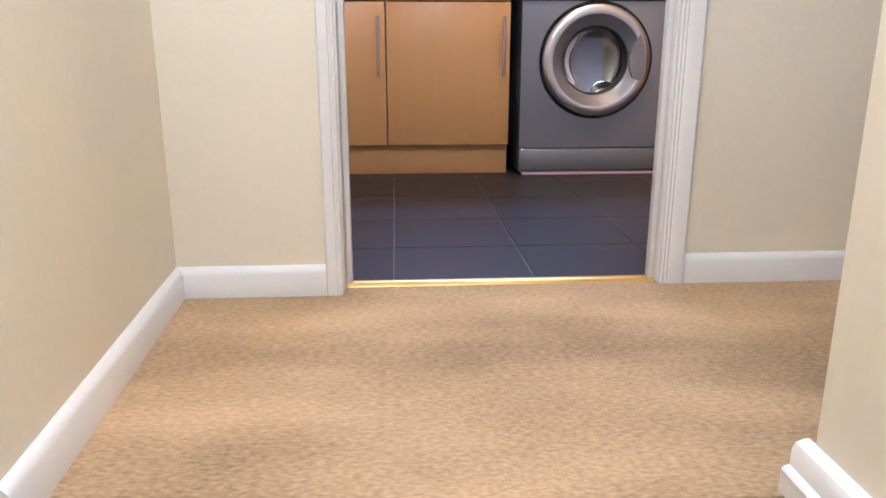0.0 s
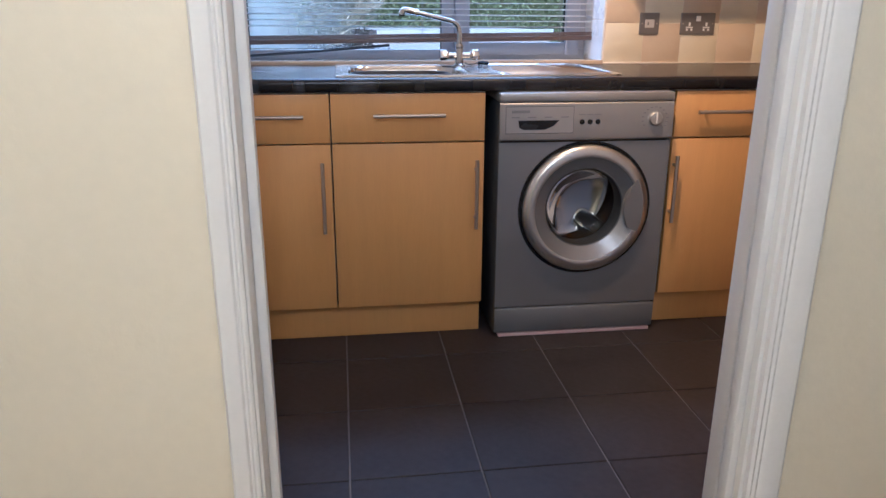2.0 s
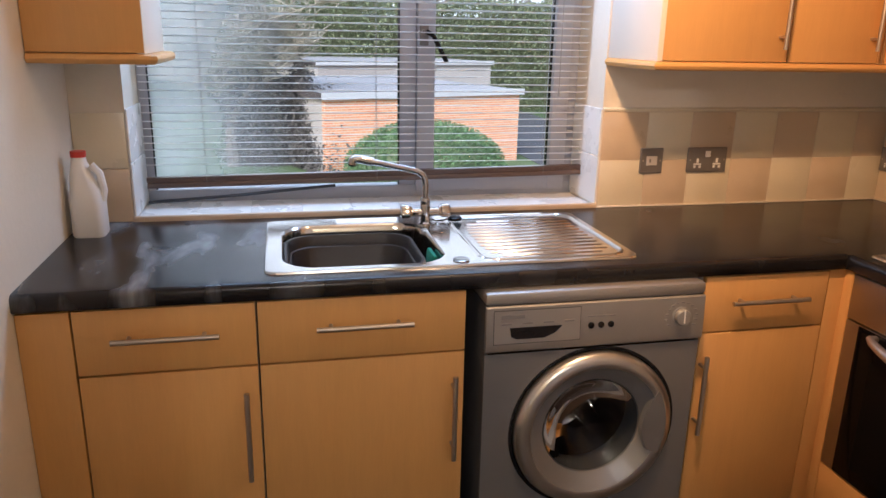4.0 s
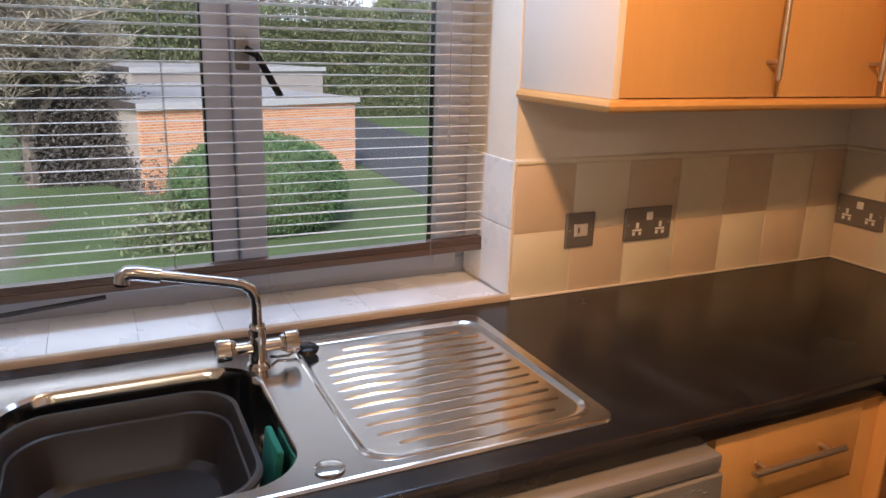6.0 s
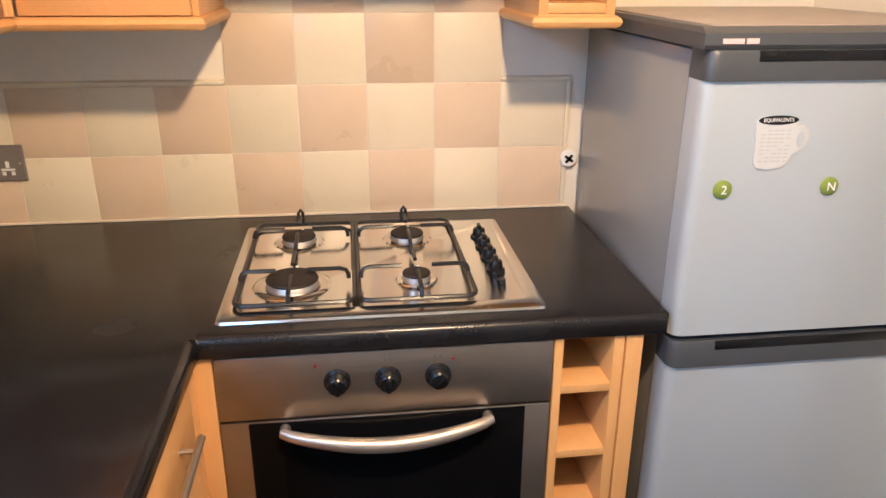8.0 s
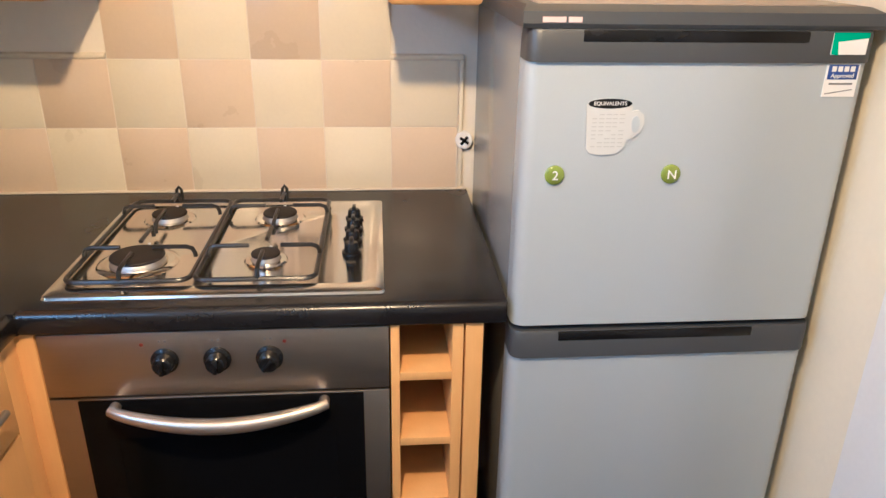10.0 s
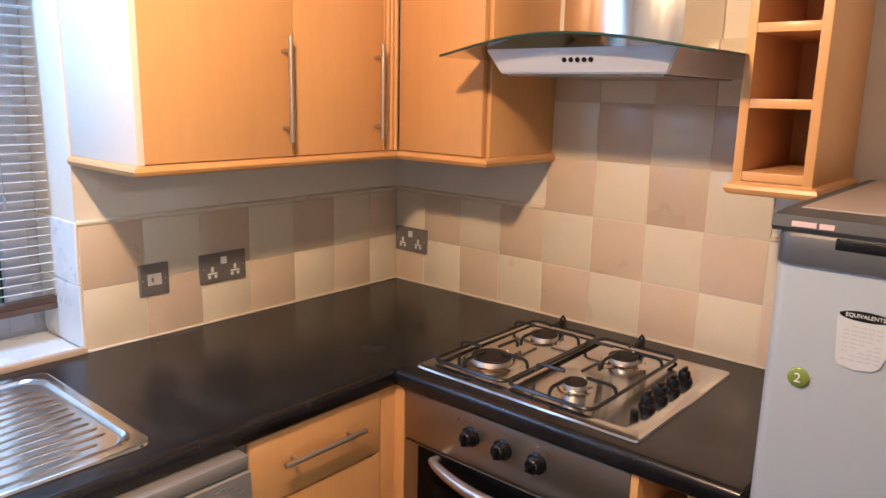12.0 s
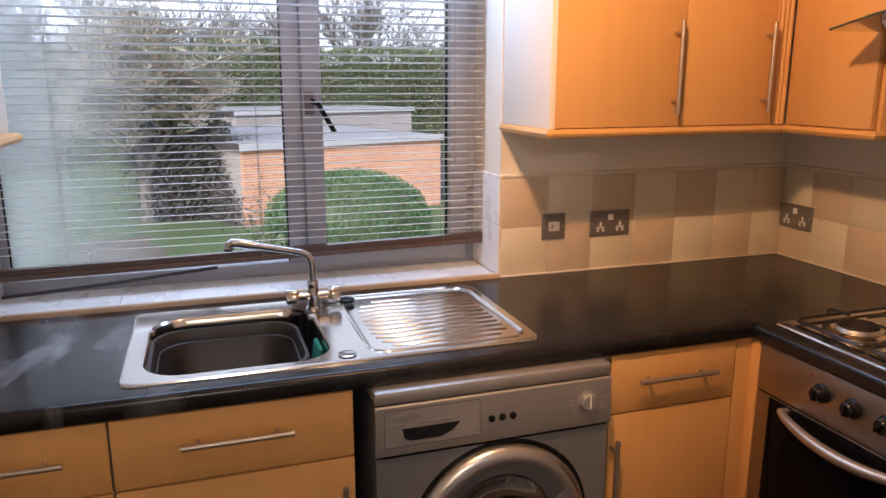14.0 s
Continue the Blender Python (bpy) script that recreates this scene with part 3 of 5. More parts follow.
for x, d in ((WX1, -1), (WX0, 1)):
    part("tile", bx(x, x + d * 0.007, YW - 0.006, YG - 0.002, 0.922, 1.085, 0.0015, seg=1), M_TILE_W, rev)
    part("tile", bx(x, x + d * 0.007, YW - 0.006, YG - 0.002, 1.087, 1.245, 0.0015, seg=1), M_TILE_W, rev)

# venetian blind: open slats, gathered bottom rail that hangs a little low at one side
blind = thing("venetian_blind", (0, 0.79, 2.06), "pale venetian blind with open slats and a sagging rail", "blind")
YB, PITCH = 0.785, 0.0235
BX0, BX1 = -0.892, 0.572
slat_me = None
random.seed(4)
for k in range(45):
    z = 1.053 + PITCH * k
    if z > 2.04:
        break
    if slat_me is None:
        rows = []
        for x in (BX0, BX1):
            top = [(x, -0.0125 + 0.0025 * j, 0.0014 - 0.0014 * ((j - 5) / 5) ** 2 + 0.0004) for j in range(11)]
            rows.append(top + [(x, y, z0 - 0.0006) for _, y, z0 in reversed(top)])
        so = part("slat", loft([[Vector(p) for p in r] for r in rows]), M_SLAT)
        slat_me = so.data
    else:
        so = new("slat", slat_me)
    so.parent = blind
    so.location = Vector((0, YB, z)) - blind.location
    so.rotation_euler = (radians(-9 + random.uniform(-3, 3)), radians(random.uniform(-0.12, 0.12) + (0.25 if z < 1.12 else 0)), 0)
for j in range(5):
    rail = bx(BX0, BX1 + 0.006, YB - 0.014, YB + 0.014, 1.000, 1.018, 0.003) if j == 0 else bx(BX0, BX1 + 0.004, YB - 0.0135, YB + 0.0135, 1.0155 + 0.004 * j, 1.0185 + 0.004 * j)
    bmesh.ops.rotate(rail, verts=rail.verts, cent=(BX1, YB, 1.015), matrix=Matrix.Rotation(radians(-0.72), 3, "Y"))
    part("gathered_slat" if j else "bottom_rail", rail, M_RAIL, blind, "taupe bottom rail")
part("loose_strip", tube([(BX0, YB - 0.005, 0.936), (-0.6, YB - 0.008, 0.955), (-0.30, YB - 0.006, 0.979)], 0.0055, 6), M_STRIP, blind, "loose rail strip hanging down")
part("head_rail", bx(BX0, BX1, YB - 0.02, YB + 0.02, 2.05, 2.085, 0.003), M_SLAT, blind)
for x in (-0.71, -0.16, 0.43):
    for dy in (-0.0135, 0.0135):
        part("ladder_cord", tube([(x, YB + dy, 1.0), (x, YB + dy, 1.5), (x, YB + dy, 2.05)], 0.0008, 5), M_CORD, blind)
part("tilt_cord", tube([(0.468, YB - 0.02, 1.30), (0.467, YB - 0.018, 1.6), (0.466, YB - 0.02, 2.05)], 0.001, 5), M_CORD, blind)
part("cord_tassel", cyl((0.468, YB - 0.02, 1.275), (0.468, YB - 0.02, 1.302), 0.004, 0.0025, 10), M_CORD, blind)


# ---- base units ----
def base_unit(x0, x1, hinge, label, drawer=True):
    u = thing("base_cabinet", ((x0 + x1) / 2, 0.3, 0), label, "cabinet", "base cabinets")
    body = bx(x0 + 0.001, x0 + 0.019, 0.02, 0.60, 0.126, 0.868)
    bx(x1 - 0.019, x1 - 0.001, 0.02, 0.60, 0.126, 0.868, bm=body)
    bx(x0 + 0.019, x1 - 0.019, 0.02, 0.60, 0.126, 0.144, bm=body)
    bx(x0 + 0.019, x1 - 0.019, 0.585, 0.60, 0.144, 0.868, bm=body)
    bx(x0 + 0.019, x1 - 0.019, 0.02, 0.06, 0.84, 0.868, bm=body)
    part("body", body, M_MELA, u)
    d = part("door", bx(x0 + 0.0015, x1 - 0.0015, 0.0, 0.019, 0.128, 0.700, 0.002), M_WOOD, u)
    w = part("drawer_front", bx(x0 + 0.0015, x1 - 0.0015, 0.0, 0.019, 0.705, 0.862, 0.002), M_WOOD, u)
    c = (x0 + x1) / 2
    bar_handle(w, (c - 0.117, -0.027, 0.793), (c + 0.117, -0.027, 0.793), (0, -0.027, 0))
    hx = x1 - 0.030 if hinge == "left" else x0 + 0.012
    bar_handle(d, (hx, -0.032, 0.408), (hx, -0.032, 0.645), (0, -0.032, 0))
    return u


base_unit(-0.946, -0.546, "left", "pale beech base cabinet with a drawer above its door")
base_unit(-0.544, -0.037, "left", "pale beech sink base cabinet beside the washing machine")
base_unit(0.622, 1.003, "right", "narrow pale beech base cabinet beside the oven")
filler = thing("filler_panel", (-1.0, 0.01, 0.126), "pale beech filler panel beside the end cabinet", "cabinet")
part("panel", bx(X0 + 0.001, -0.949, 0.0, 0.019, 0.128, 0.862, 0.002), M_WOOD, filler)
post = thing("corner_post", (1.03, 0.02, 0), "pale beech corner filler post between cabinet runs", "cabinet")
part("post", bx(1.006, 1.062, 0.004, 0.03, 0.126, 0.868, 0.002), M_WOOD, post)
part("post_return", bx(1.056, 1.075, -0.028, 0.006, 0.126, 0.868, 0.002), M_WOOD, post)
for name, b in (("plinth_window_run", (X0 + 0.001, -0.037, 0.045, 0.062, 0.0, 0.122)), ("plinth_corner", (0.622, 1.10, 0.045, 0.062, 0.0, 0.122)),
                ("plinth_cooker_run", (1.10, 1.117, -0.81, 0.0445, 0.0, 0.122))):
    tagged(part(name, bx(*b, 0.001), M_WOOD), "pale beech plinth board under the cabinets", "plinth", "", "structure")

def plate_with_holes(outer, holes, z):
    """A flat sheet with holes, filled between the outlines."""
    bm = bmesh.new()
    es = []
    for ring in [outer] + holes:
        vs = [bm.verts.new((x, y, z)) for x, y, _ in ring]
        es += [bm.edges.new((vs[k], vs[(k + 1) % len(vs)])) for k in range(len(vs))]
    bmesh.ops.triangle_fill(bm, use_beauty=True, use_dissolve=False, edges=es)
    return bm


# ---- worktop: one L with a rolled front edge ----
TOP, UNDER = 0.910, 0.868


def rolled(n=7, r=0.016):
    """Front edge outline, (outwards, height)."""
    out = [(-0.05, UNDER), (-0.004, UNDER), (0.0, UNDER + 0.006)]
    out += [(-r + r * math.sin(radians(90 * (1 - k / n))), TOP - r + r * math.cos(radians(90 * (1 - k / n)))) for k in range(n + 1)]
    return out + [(-0.05, TOP)]


WY, WXR, WEND = -0.010, 1.044, -0.846
wt = thing("worktop", (0, 0.3, UNDER), "black laminate L-shaped worktop, slightly scuffed", "worktop")
SX0, SX1, SY0, SY1 = -0.500, 0.430, 0.066, 0.545
CUT = [(SX0, SY0, 0), (SX1, SY0, 0), (SX1, SY1, 0), (SX0, SY1, 0)]
slab_line = [(X0, WY + 0.05, 0), (WXR, WY + 0.05, 0), (WXR, WY, 0), (WXR + 0.05, WY, 0), (WXR + 0.05, WEND, 0), (X1, WEND, 0), (X1, YW, 0), (X0, YW, 0)]
top = plate_with_holes(slab_line, [CUT], TOP)
up = bmesh.ops.extrude_face_region(top, geom=list(top.faces))
bmesh.ops.translate(top, verts=[v for v in up["geom"] if isinstance(v, bmesh.types.BMVert)], vec=(0, 0, UNDER - TOP))
part("worktop_slab", top, M_WORKTOP, wt)
part("front_edge", loft([[(X0, WY - a, z) for a, z in rolled()], [(WXR, WY - a, z) for a, z in rolled()]]), M_WORKTOP, wt)
part("front_edge", loft([[(WXR - a, WY, z) for a, z in rolled()], [(WXR - a, WEND, z) for a, z in rolled()]]), M_WORKTOP, wt)
part("end_strip", bx(WXR + 0.004, X1, WEND - 0.002, WEND, UNDER + 0.001, TOP - 0.001), M_BLACK, wt)

# ---- sink ----
sink = thing("sink", (0, 0.3, TOP), "stainless steel inset sink with bowl and ribbed drainer", "sink")
FX0, FX1, FY0, FY1 = -0.525, 0.452, 0.050, 0.570
cx, cy = (FX0 + FX1) / 2, (FY0 + FY1) / 2
bcx, bcy, bw, bd = -0.271, 0.284, 0.422, 0.414
dcx, dcy, dw, dd = 0.226, 0.306, 0.412, 0.466


deck = plate_with_holes(rrect(cx, cy, FX1 - FX0 - 0.012, FY1 - FY0 - 0.012, 0.028, 0), [rrect(bcx, bcy, bw, bd, 0.09, 0, 10), rrect(dcx, dcy, dw, dd, 0.05, 0, 10)], TOP + 0.006)
loft([rrect(cx, cy, FX1 - FX0, FY1 - FY0, 0.032, TOP + 0.0005), rrect(cx, cy, FX1 - FX0 - 0.004, FY1 - FY0 - 0.004, 0.030, TOP + 0.005),
      rrect(cx, cy, FX1 - FX0 - 0.012, FY1 - FY0 - 0.012, 0.028, TOP + 0.006)], deck, False, False)
part("sink_deck", deck, M_STEEL, sink)
bowl = loft([rrect(bcx, bcy, bw - a, bd - a, r, TOP + z, 10) for a, r, z in ((0, 0.09, 0.006), (0.010, 0.088, 0.0), (0.016, 0.085, -0.02), (0.030, 0.08, -0.13), (0.055, 0.07, -0.145), (0.10, 0.06, -0.15))], None, False, True)
part("sink_bowl", bowl, M_STEEL, sink)
drain = loft([rrect(dcx, dcy, dw - a, dd - a, 0.05, TOP + z, 10) for a, z in ((0, 0.006), (0.004, 0.0085), (0.011, 0.0090), (0.018, 0.0060), (0.026, 0.0030), (0.036, 0.0026))], None, False, True)
part("drainer_tray", drain, M_STEEL, sink)
for k in range(12):
    y = dcy - 0.186 + 0.0335 * k
    x0 = dcx - 0.168 + (0.034, 0.012, 0.004, 0, 0, 0, 0, 0, 0.004, 0.010, 0.020, 0.060)[k]
    x1 = dcx + 0.172 - (0.03 if k in (0, 11) else 0)
    rib = [[(x, y + a * wd, TOP + 0.0022 + b * wd) for a, b in ((-0.0042, 0), (-0.0014, 0.0032), (0.0014, 0.0032), (0.0042, 0))] for x, wd in ((x0 - 0.006, 0.1), (x0, 1), (x1, 1), (x1 + 0.006, 0.1))]
    part("drainer_rib", loft([[Vector(p) for p in ring] for ring in rib]), M_STEEL, sink)
part("waste_knob", lathe((-0.032, 0.085, TOP + 0.006), (0, 0, 1), [(0.020, 0), (0.022, 0.003), (0.017, 0.005), (0.0, 0.0055)], 24), M_CHROME, sink, "round chrome waste control")
wub = thing("washing_up_bowl", (bcx, bcy, TOP - 0.145), "dark grey plastic washing-up bowl standing in the sink", "washing-up bowl")
B = -0.293
basin = loft([rrect(B, 0.266, 0.366 - a, 0.354 - a, 0.080, TOP + z, 8) for a, z in
              ((0.10, -0.142), (0.08, -0.143), (0.065, -0.125), (0.016, -0.022), (0.0, -0.018), (0.0, -0.012), (0.006, -0.009), (0.016, -0.010), (0.022, -0.016), (0.030, -0.040), (0.037, -0.042), (0.040, -0.046), (0.065, -0.122), (0.085, -0.134))], None, True, True)
part("basin", basin, M_BOWL, wub)
sc = thing("scourer", (-0.085, 0.25, TOP - 0.11), "green scouring pad tucked beside the washing-up bowl", "scourer")
scb = bx(-0.095, -0.083, 0.185, 0.275, TOP - 0.125, TOP - 0.012, 0.004)
bmesh.ops.rotate(scb, verts=scb.verts, cent=(-0.085, 0.23, TOP - 0.1), matrix=Matrix.Rotation(radians(7), 3, "Y"))
part("pad", scb, M_SPONGE, sc)
plug = thing("sink_plug", (0.045, 0.492, TOP), "black rubber sink plug lying behind the drainer", "plug")
part("plug", lathe((0.045, 0.492, TOP + 0.009), (0, 0, 1), [(0.0, 0), (0.021, 0), (0.023, 0.008), (0.018, 0.012), (0.006, 0.0135), (0.0, 0.014)], 20), M_BLACK, plug)
part("chain", tube([(0.026, 0.490, TOP + 0.016), (0.006, 0.482, TOP + 0.011), (-0.014, 0.486, TOP + 0.010), (-0.030, 0.478, TOP + 0.016)], 0.003, 6), M_CHROME, plug, "chrome plug chain")

TX, TY, TZ = -0.053, 0.470, TOP + 0.006
tap = thing("mixer_tap", (TX, TY, TOP), "chrome kitchen mixer tap with a swung spout", "tap")
part("tap_base", lathe((TX, TY, TZ), (0, 0, 1), [(0.0, 0), (0.022, 0), (0.022, 0.004), (0.0165, 0.009), (0.0160, 0.060), (0.0150, 0.064), (0.0160, 0.067), (0.0150, 0.078), (0.0135, 0.081), (0.0, 0.081)], 28), M_CHROME, tap)
part("tap_crossbar", cyl((TX - 0.044, TY, TZ + 0.038), (TX + 0.044, TY, TZ + 0.038), 0.0125, seg=20), M_CHROME, tap)


def tap_head(side):
    """A three-lobed grip turned about the crossbar's axis."""
    rings = []
    for h, k in ((0.0, 0.62), (0.003, 0.74), (0.008, 0.80), (0.010, 0.96), (0.030, 1.0), (0.034, 0.95), (0.036, 0.80)):
        ring = []
        for q in range(36):
            a = q * math.tau / 36
            rad = k * (0.0205 + 0.0030 * math.cos(3 * a))
            ring.append(Vector((TX + side * (0.040 + h), TY + rad * math.sin(a), TZ + 0.038 + rad * math.cos(a))))
        rings.append(ring)
    return loft(rings)


for side in (-1, 1):
    part("tap_head", tap_head(side), M_CHROME, tap, "lobed chrome tap head")
sp = [(TX, TY, TZ + 0.078), (TX, TY, TZ + 0.122), (TX - 0.002, TY, TZ + 0.136), (TX - 0.009, TY, TZ + 0.150), (TX - 0.022, TY, TZ + 0.160), (TX - 0.040, TY, TZ + 0.166), (TX - 0.12, TY, TZ + 0.184), (TX - 0.185, TY, TZ + 0.1985)]
spout = part("spout", tube(sp, 0.0098, 16), M_CHROME, tap)
part("nozzle", tube([(TX - 0.158, TY, TZ + 0.1925), (TX - 0.195, TY, TZ + 0.2010), (TX - 0.209, TY, TZ + 0.2025), (TX - 0.217, TY, TZ + 0.197), (TX - 0.219, TY, TZ + 0.186)], 0.0135, 16), M_CHROME, spout, "chrome aerator nozzle")
part("nozzle_mouth", cyl((TX - 0.219, TY, TZ + 0.187), (TX - 0.2195, TY, TZ + 0.181), 0.0115, seg=16), M_BLACK, spout, "dark aerator mouth")

# ---- washing machine ----
wm = thing("washing_machine", (0.30, 0.25, 0), "silver front-loading washing machine on a low board", "washing machine")
WF = -0.040
# sides coloured dark grey to carry the shade of the narrow gap
for x in (0.001, 0.584):
    part("side_panel", bx(x, x + 0.012, WF + 0.002, 0.54, 0.016, 0.834, 0.004), M_DKGREY, wm, "side panel coloured dark for the shaded gap")
part("back_panel", bx(0.013, 0.584, 0.52, 0.54, 0.016, 0.834), M_DKGREY, wm)
part("bottom_panel", bx(0.013, 0.584, WF + 0.03, 0.52, 0.016, 0.030), M_DKGREY, wm)
front = plate_with_holes([(0.003, 0.118, 0), (0.594, 0.118, 0), (0.594, 0.703, 0), (0.003, 0.703, 0)], [[(0.309 + 0.226 * math.cos(k * math.tau / 64), 0.472 + 0.226 * math.sin(k * math.tau / 64), 0) for k in range(64)]], 0)
bmesh.ops.transform(front, verts=front.verts, matrix=Matrix(((1, 0, 0, 0), (0, 0, 1, WF), (0, 1, 0, 0), (0, 0, 0, 1))))
part("front_panel", front, M_SILVER, wm)
part("kick_panel", bx(0.003, 0.594, WF - 0.004, WF + 0.03, 0.020, 0.113, 0.006), M_SILVER, wm)
pan = loft([[(x, WF + a, z) for a, z in ((0.03, 0.709), (0.0, 0.708), (-0.009, 0.714), (-0.012, 0.730), (-0.007, 0.829), (-0.004, 0.8325), (0.03, 0.8325))] for x in (0.002, 0.595)])
panel = part("control_panel", pan, M_SILVER_L, wm, "light silver control panel")
part("top_cover", bx(0.001, 0.596, WF - 0.004, 0.54, 0.8345, 0.866, 0.007), M_SILVER_L, wm)


def on_panel(x, z, out=0.0):
    z = 0.709 + (z - 0.709) * 1.15
    return Vector((x, WF - 0.012 + (z - 0.730) / 19.8 - out, z))


def panel_quad(x0, x1, z0, z1, out, deep, bm=None):
    return loft([[on_panel(x0, z0, o), on_panel(x1, z0, o), on_panel(x1, z1, o), on_panel(x0, z1, o)] for o in (-deep, out)], bm)


part("drawer_gap", panel_quad(0.0205, 0.2495, 0.7305, 0.8075, 0.0006, 0.002), M_DKGREY, panel)
dr = part("detergent_drawer", panel_quad(0.022, 0.248, 0.732, 0.806, 0.0012, 0.002), M_SILVER_L, panel, "detergent drawer front")
part("drawer_grip", loft([[on_panel(0.062 + a, 0.742 + b, o) for a, b in ((0, 0.026), (0.004, 0.006), (0.018, 0), (0.090, 0), (0.118, 0.010), (0.138, 0.026))] for o in (0.0015, 0.0030)]), M_BLACK, dr, "dark recessed drawer grip")
part("name_plate", panel_quad(0.040, 0.100, 0.789, 0.797, 0.0032, 0.0), M_INK, dr, "small printed name plate")
for a in (0.040, 0.095, 0.150, 0.205):
    part("print", panel_quad(a, a + 0.026, 0.7755, 0.7785, 0.0030, 0.0), M_INK, dr)
for k in range(3):
    x = 0.278 + 0.027 * k
    part("button", lathe(on_panel(x, 0.762, 0.0), (0, -1, 0.06), [(0.0085, -0.002), (0.0085, 0.002), (0.006, 0.003), (0, 0.0032)], 16), M_BLACK, panel, "black push button")
    part("print", panel_quad(x - 0.011, x + 0.011, 0.782, 0.784, 0.0012, 0.0), M_INK, panel)
dial = part("programme_dial", lathe(on_panel(0.530, 0.768), (0, -1, 0.06), [(0.027, 0), (0.027, 0.002), (0.0225, 0.003), (0.0215, 0.013), (0.019, 0.015), (0, 0.0155)], 36), M_SILVER_L, panel, "round silver programme dial")
part("dial_mark", loft([[on_panel(0.5285, 0.757, o), on_panel(0.5315, 0.757, o), on_panel(0.5315, 0.788, o), on_panel(0.5285, 0.788, o)] for o in (0.015, 0.0175)]), M_WHITE, dial)
for k in range(13):
    a = radians(-35 + 20.5 * k)
    c = (0.530 + 0.043 * math.cos(a), 0.768 + 0.034 * math.sin(a))
    part("print", panel_quad(c[0] - 0.004, c[0] + 0.004, c[1] - 0.0012, c[1] + 0.0012, 0.0012, 0.0), M_INK, panel)
C = Vector((0.309, WF, 0.472))
# black ring on the panel draws the shadow in the groove round the door
part("door_gap", lathe(C, (0, -1, 0), [(0.234, -0.03), (0.234, 0.001), (0.226, 0.001), (0.226, -0.03)], 72), M_BLACK, wm, "black ring drawn for the shadow gap around the door")
wdoor = part("door", lathe(C, (0, -1, 0), [(0.221, -0.02), (0.222, 0.012), (0.216, 0.022), (0.205, 0.027), (0.188, 0.028), (0.182, 0.026)], 72), M_RING, wm, "round silver porthole door")
part("door_slope", lathe(C, (0, -1, 0), [(0.183, 0.0262), (0.176, 0.022), (0.152, 0.004), (0.138, -0.004), (0.130, -0.03)], 72), M_SILVER, wdoor, "dull silver inner slope of the door")
lens = []
for k in range(25):
    a = radians(-24 + 55 * k / 24)
    lens.append((C.x + 0.200 * math.cos(a), C.z + 0.200 * math.sin(a)))
arc0, arc1 = (C.x + 0.168, C.z + 0.100), (C.x + 0.150, C.z - 0.068)
for k in range(0, 17):
    s = k / 16
    lens.append((arc0[0] + (arc1[0] - arc0[0]) * s - 0.026 * math.sin(math.pi * s), arc0[1] + (arc1[1] - arc0[1]) * s))
part("door_grip", extrude_poly([(x, WF - 0.0285, z) for x, z in lens], (0, 0.020, 0)), M_SILVER, wdoor, "moulded silver door grip")
part("porthole", lathe(C, (0, -1, 0), [(0.134, -0.004), (0.120, -0.014), (0.10, -0.035), (0.06, -0.052), (0.0, -0.058)], 48), M_PORT, wdoor, "dark curved porthole glass")
part("inner_ring", lathe(C, (0, -1, 0), [(0.134, -0.006), (0.130, -0.03), (0.135, -0.08), (0.16, -0.10)], 48), M_DKGREY, wdoor, "dark inner door rim")
drum = part("drum", lathe(C + Vector((0, 0.09, 0)), (0, 1, 0), [(0.15, 0), (0.21, 0.02), (0.21, 0.26), (0.18, 0.28), (0.0, 0.285)], 40), M_CHROME, wm, "steel drum inside")
holes = bmesh.new()
for r in range(5):
    for k in range(44):
        a = k * math.tau / 44 + 0.07 * (r % 2)
        u = Vector((math.cos(a), 0, math.sin(a)))
        if u.z < 0.75:
            p = C + Vector((0, 0.13 + 0.045 * r, 0)) + u * 0.2085
            cyl(p, p + u * 0.001, 0.0055, seg=6, bm=holes)
tagged(part("drum_holes", holes, M_BLACK, drum, "dark drum perforations"), "dark drum perforations", kind="stuff")
for k in range(3):
    a = radians(72 + 120 * k)
    u = Vector((math.cos(a), 0, math.sin(a)))
    part("drum_paddle", tube([C + Vector((0, 0.09, 0)) + u * 0.185, C + Vector((0, 0.20, 0)) + u * 0.165, C + Vector((0, 0.34, 0)) + u * 0.175], 0.034, 12), M_STEEL, drum)
board = thing("machine_board", (0.3, 0.2, 0), "thin pinkish board under the washing machine", "board")
part("board", bx(0.02, 0.585, WF + 0.002, 0.5, 0.002, 0.015, 0.002), M_PINK, board)

# ---- oven and base rack ----
strip = thing("filler_panel", (1.07, -0.335, 0.126), "pale beech filler panel under the oven", "cabinet")
part("panel", bx(1.058, 1.076, -0.637, -0.030, 0.127, 0.272, 0.0015), M_WOOD, strip)
part("oven_shelf", bx(1.077, 1.60, -0.637, -0.030, 0.254, 0.272), M_WOOD_IN, strip)
oven = thing("oven", (1.35, -0.335, 0.12), "built-in stainless steel electric oven with black glass door", "oven")
OX, OY0, OY1 = 1.056, -0.637, -0.030
part("oven_body", bx(OX + 0.02, 1.60, OY0 + 0.01, OY1 - 0.01, 0.275, 0.862), M_DKGREY, oven)
fas = part("control_fascia", bx(OX, OX + 0.022, OY0, OY1, 0.734, 0.862, 0.003), M_STEEL_DULL, oven, "brushed steel control fascia")
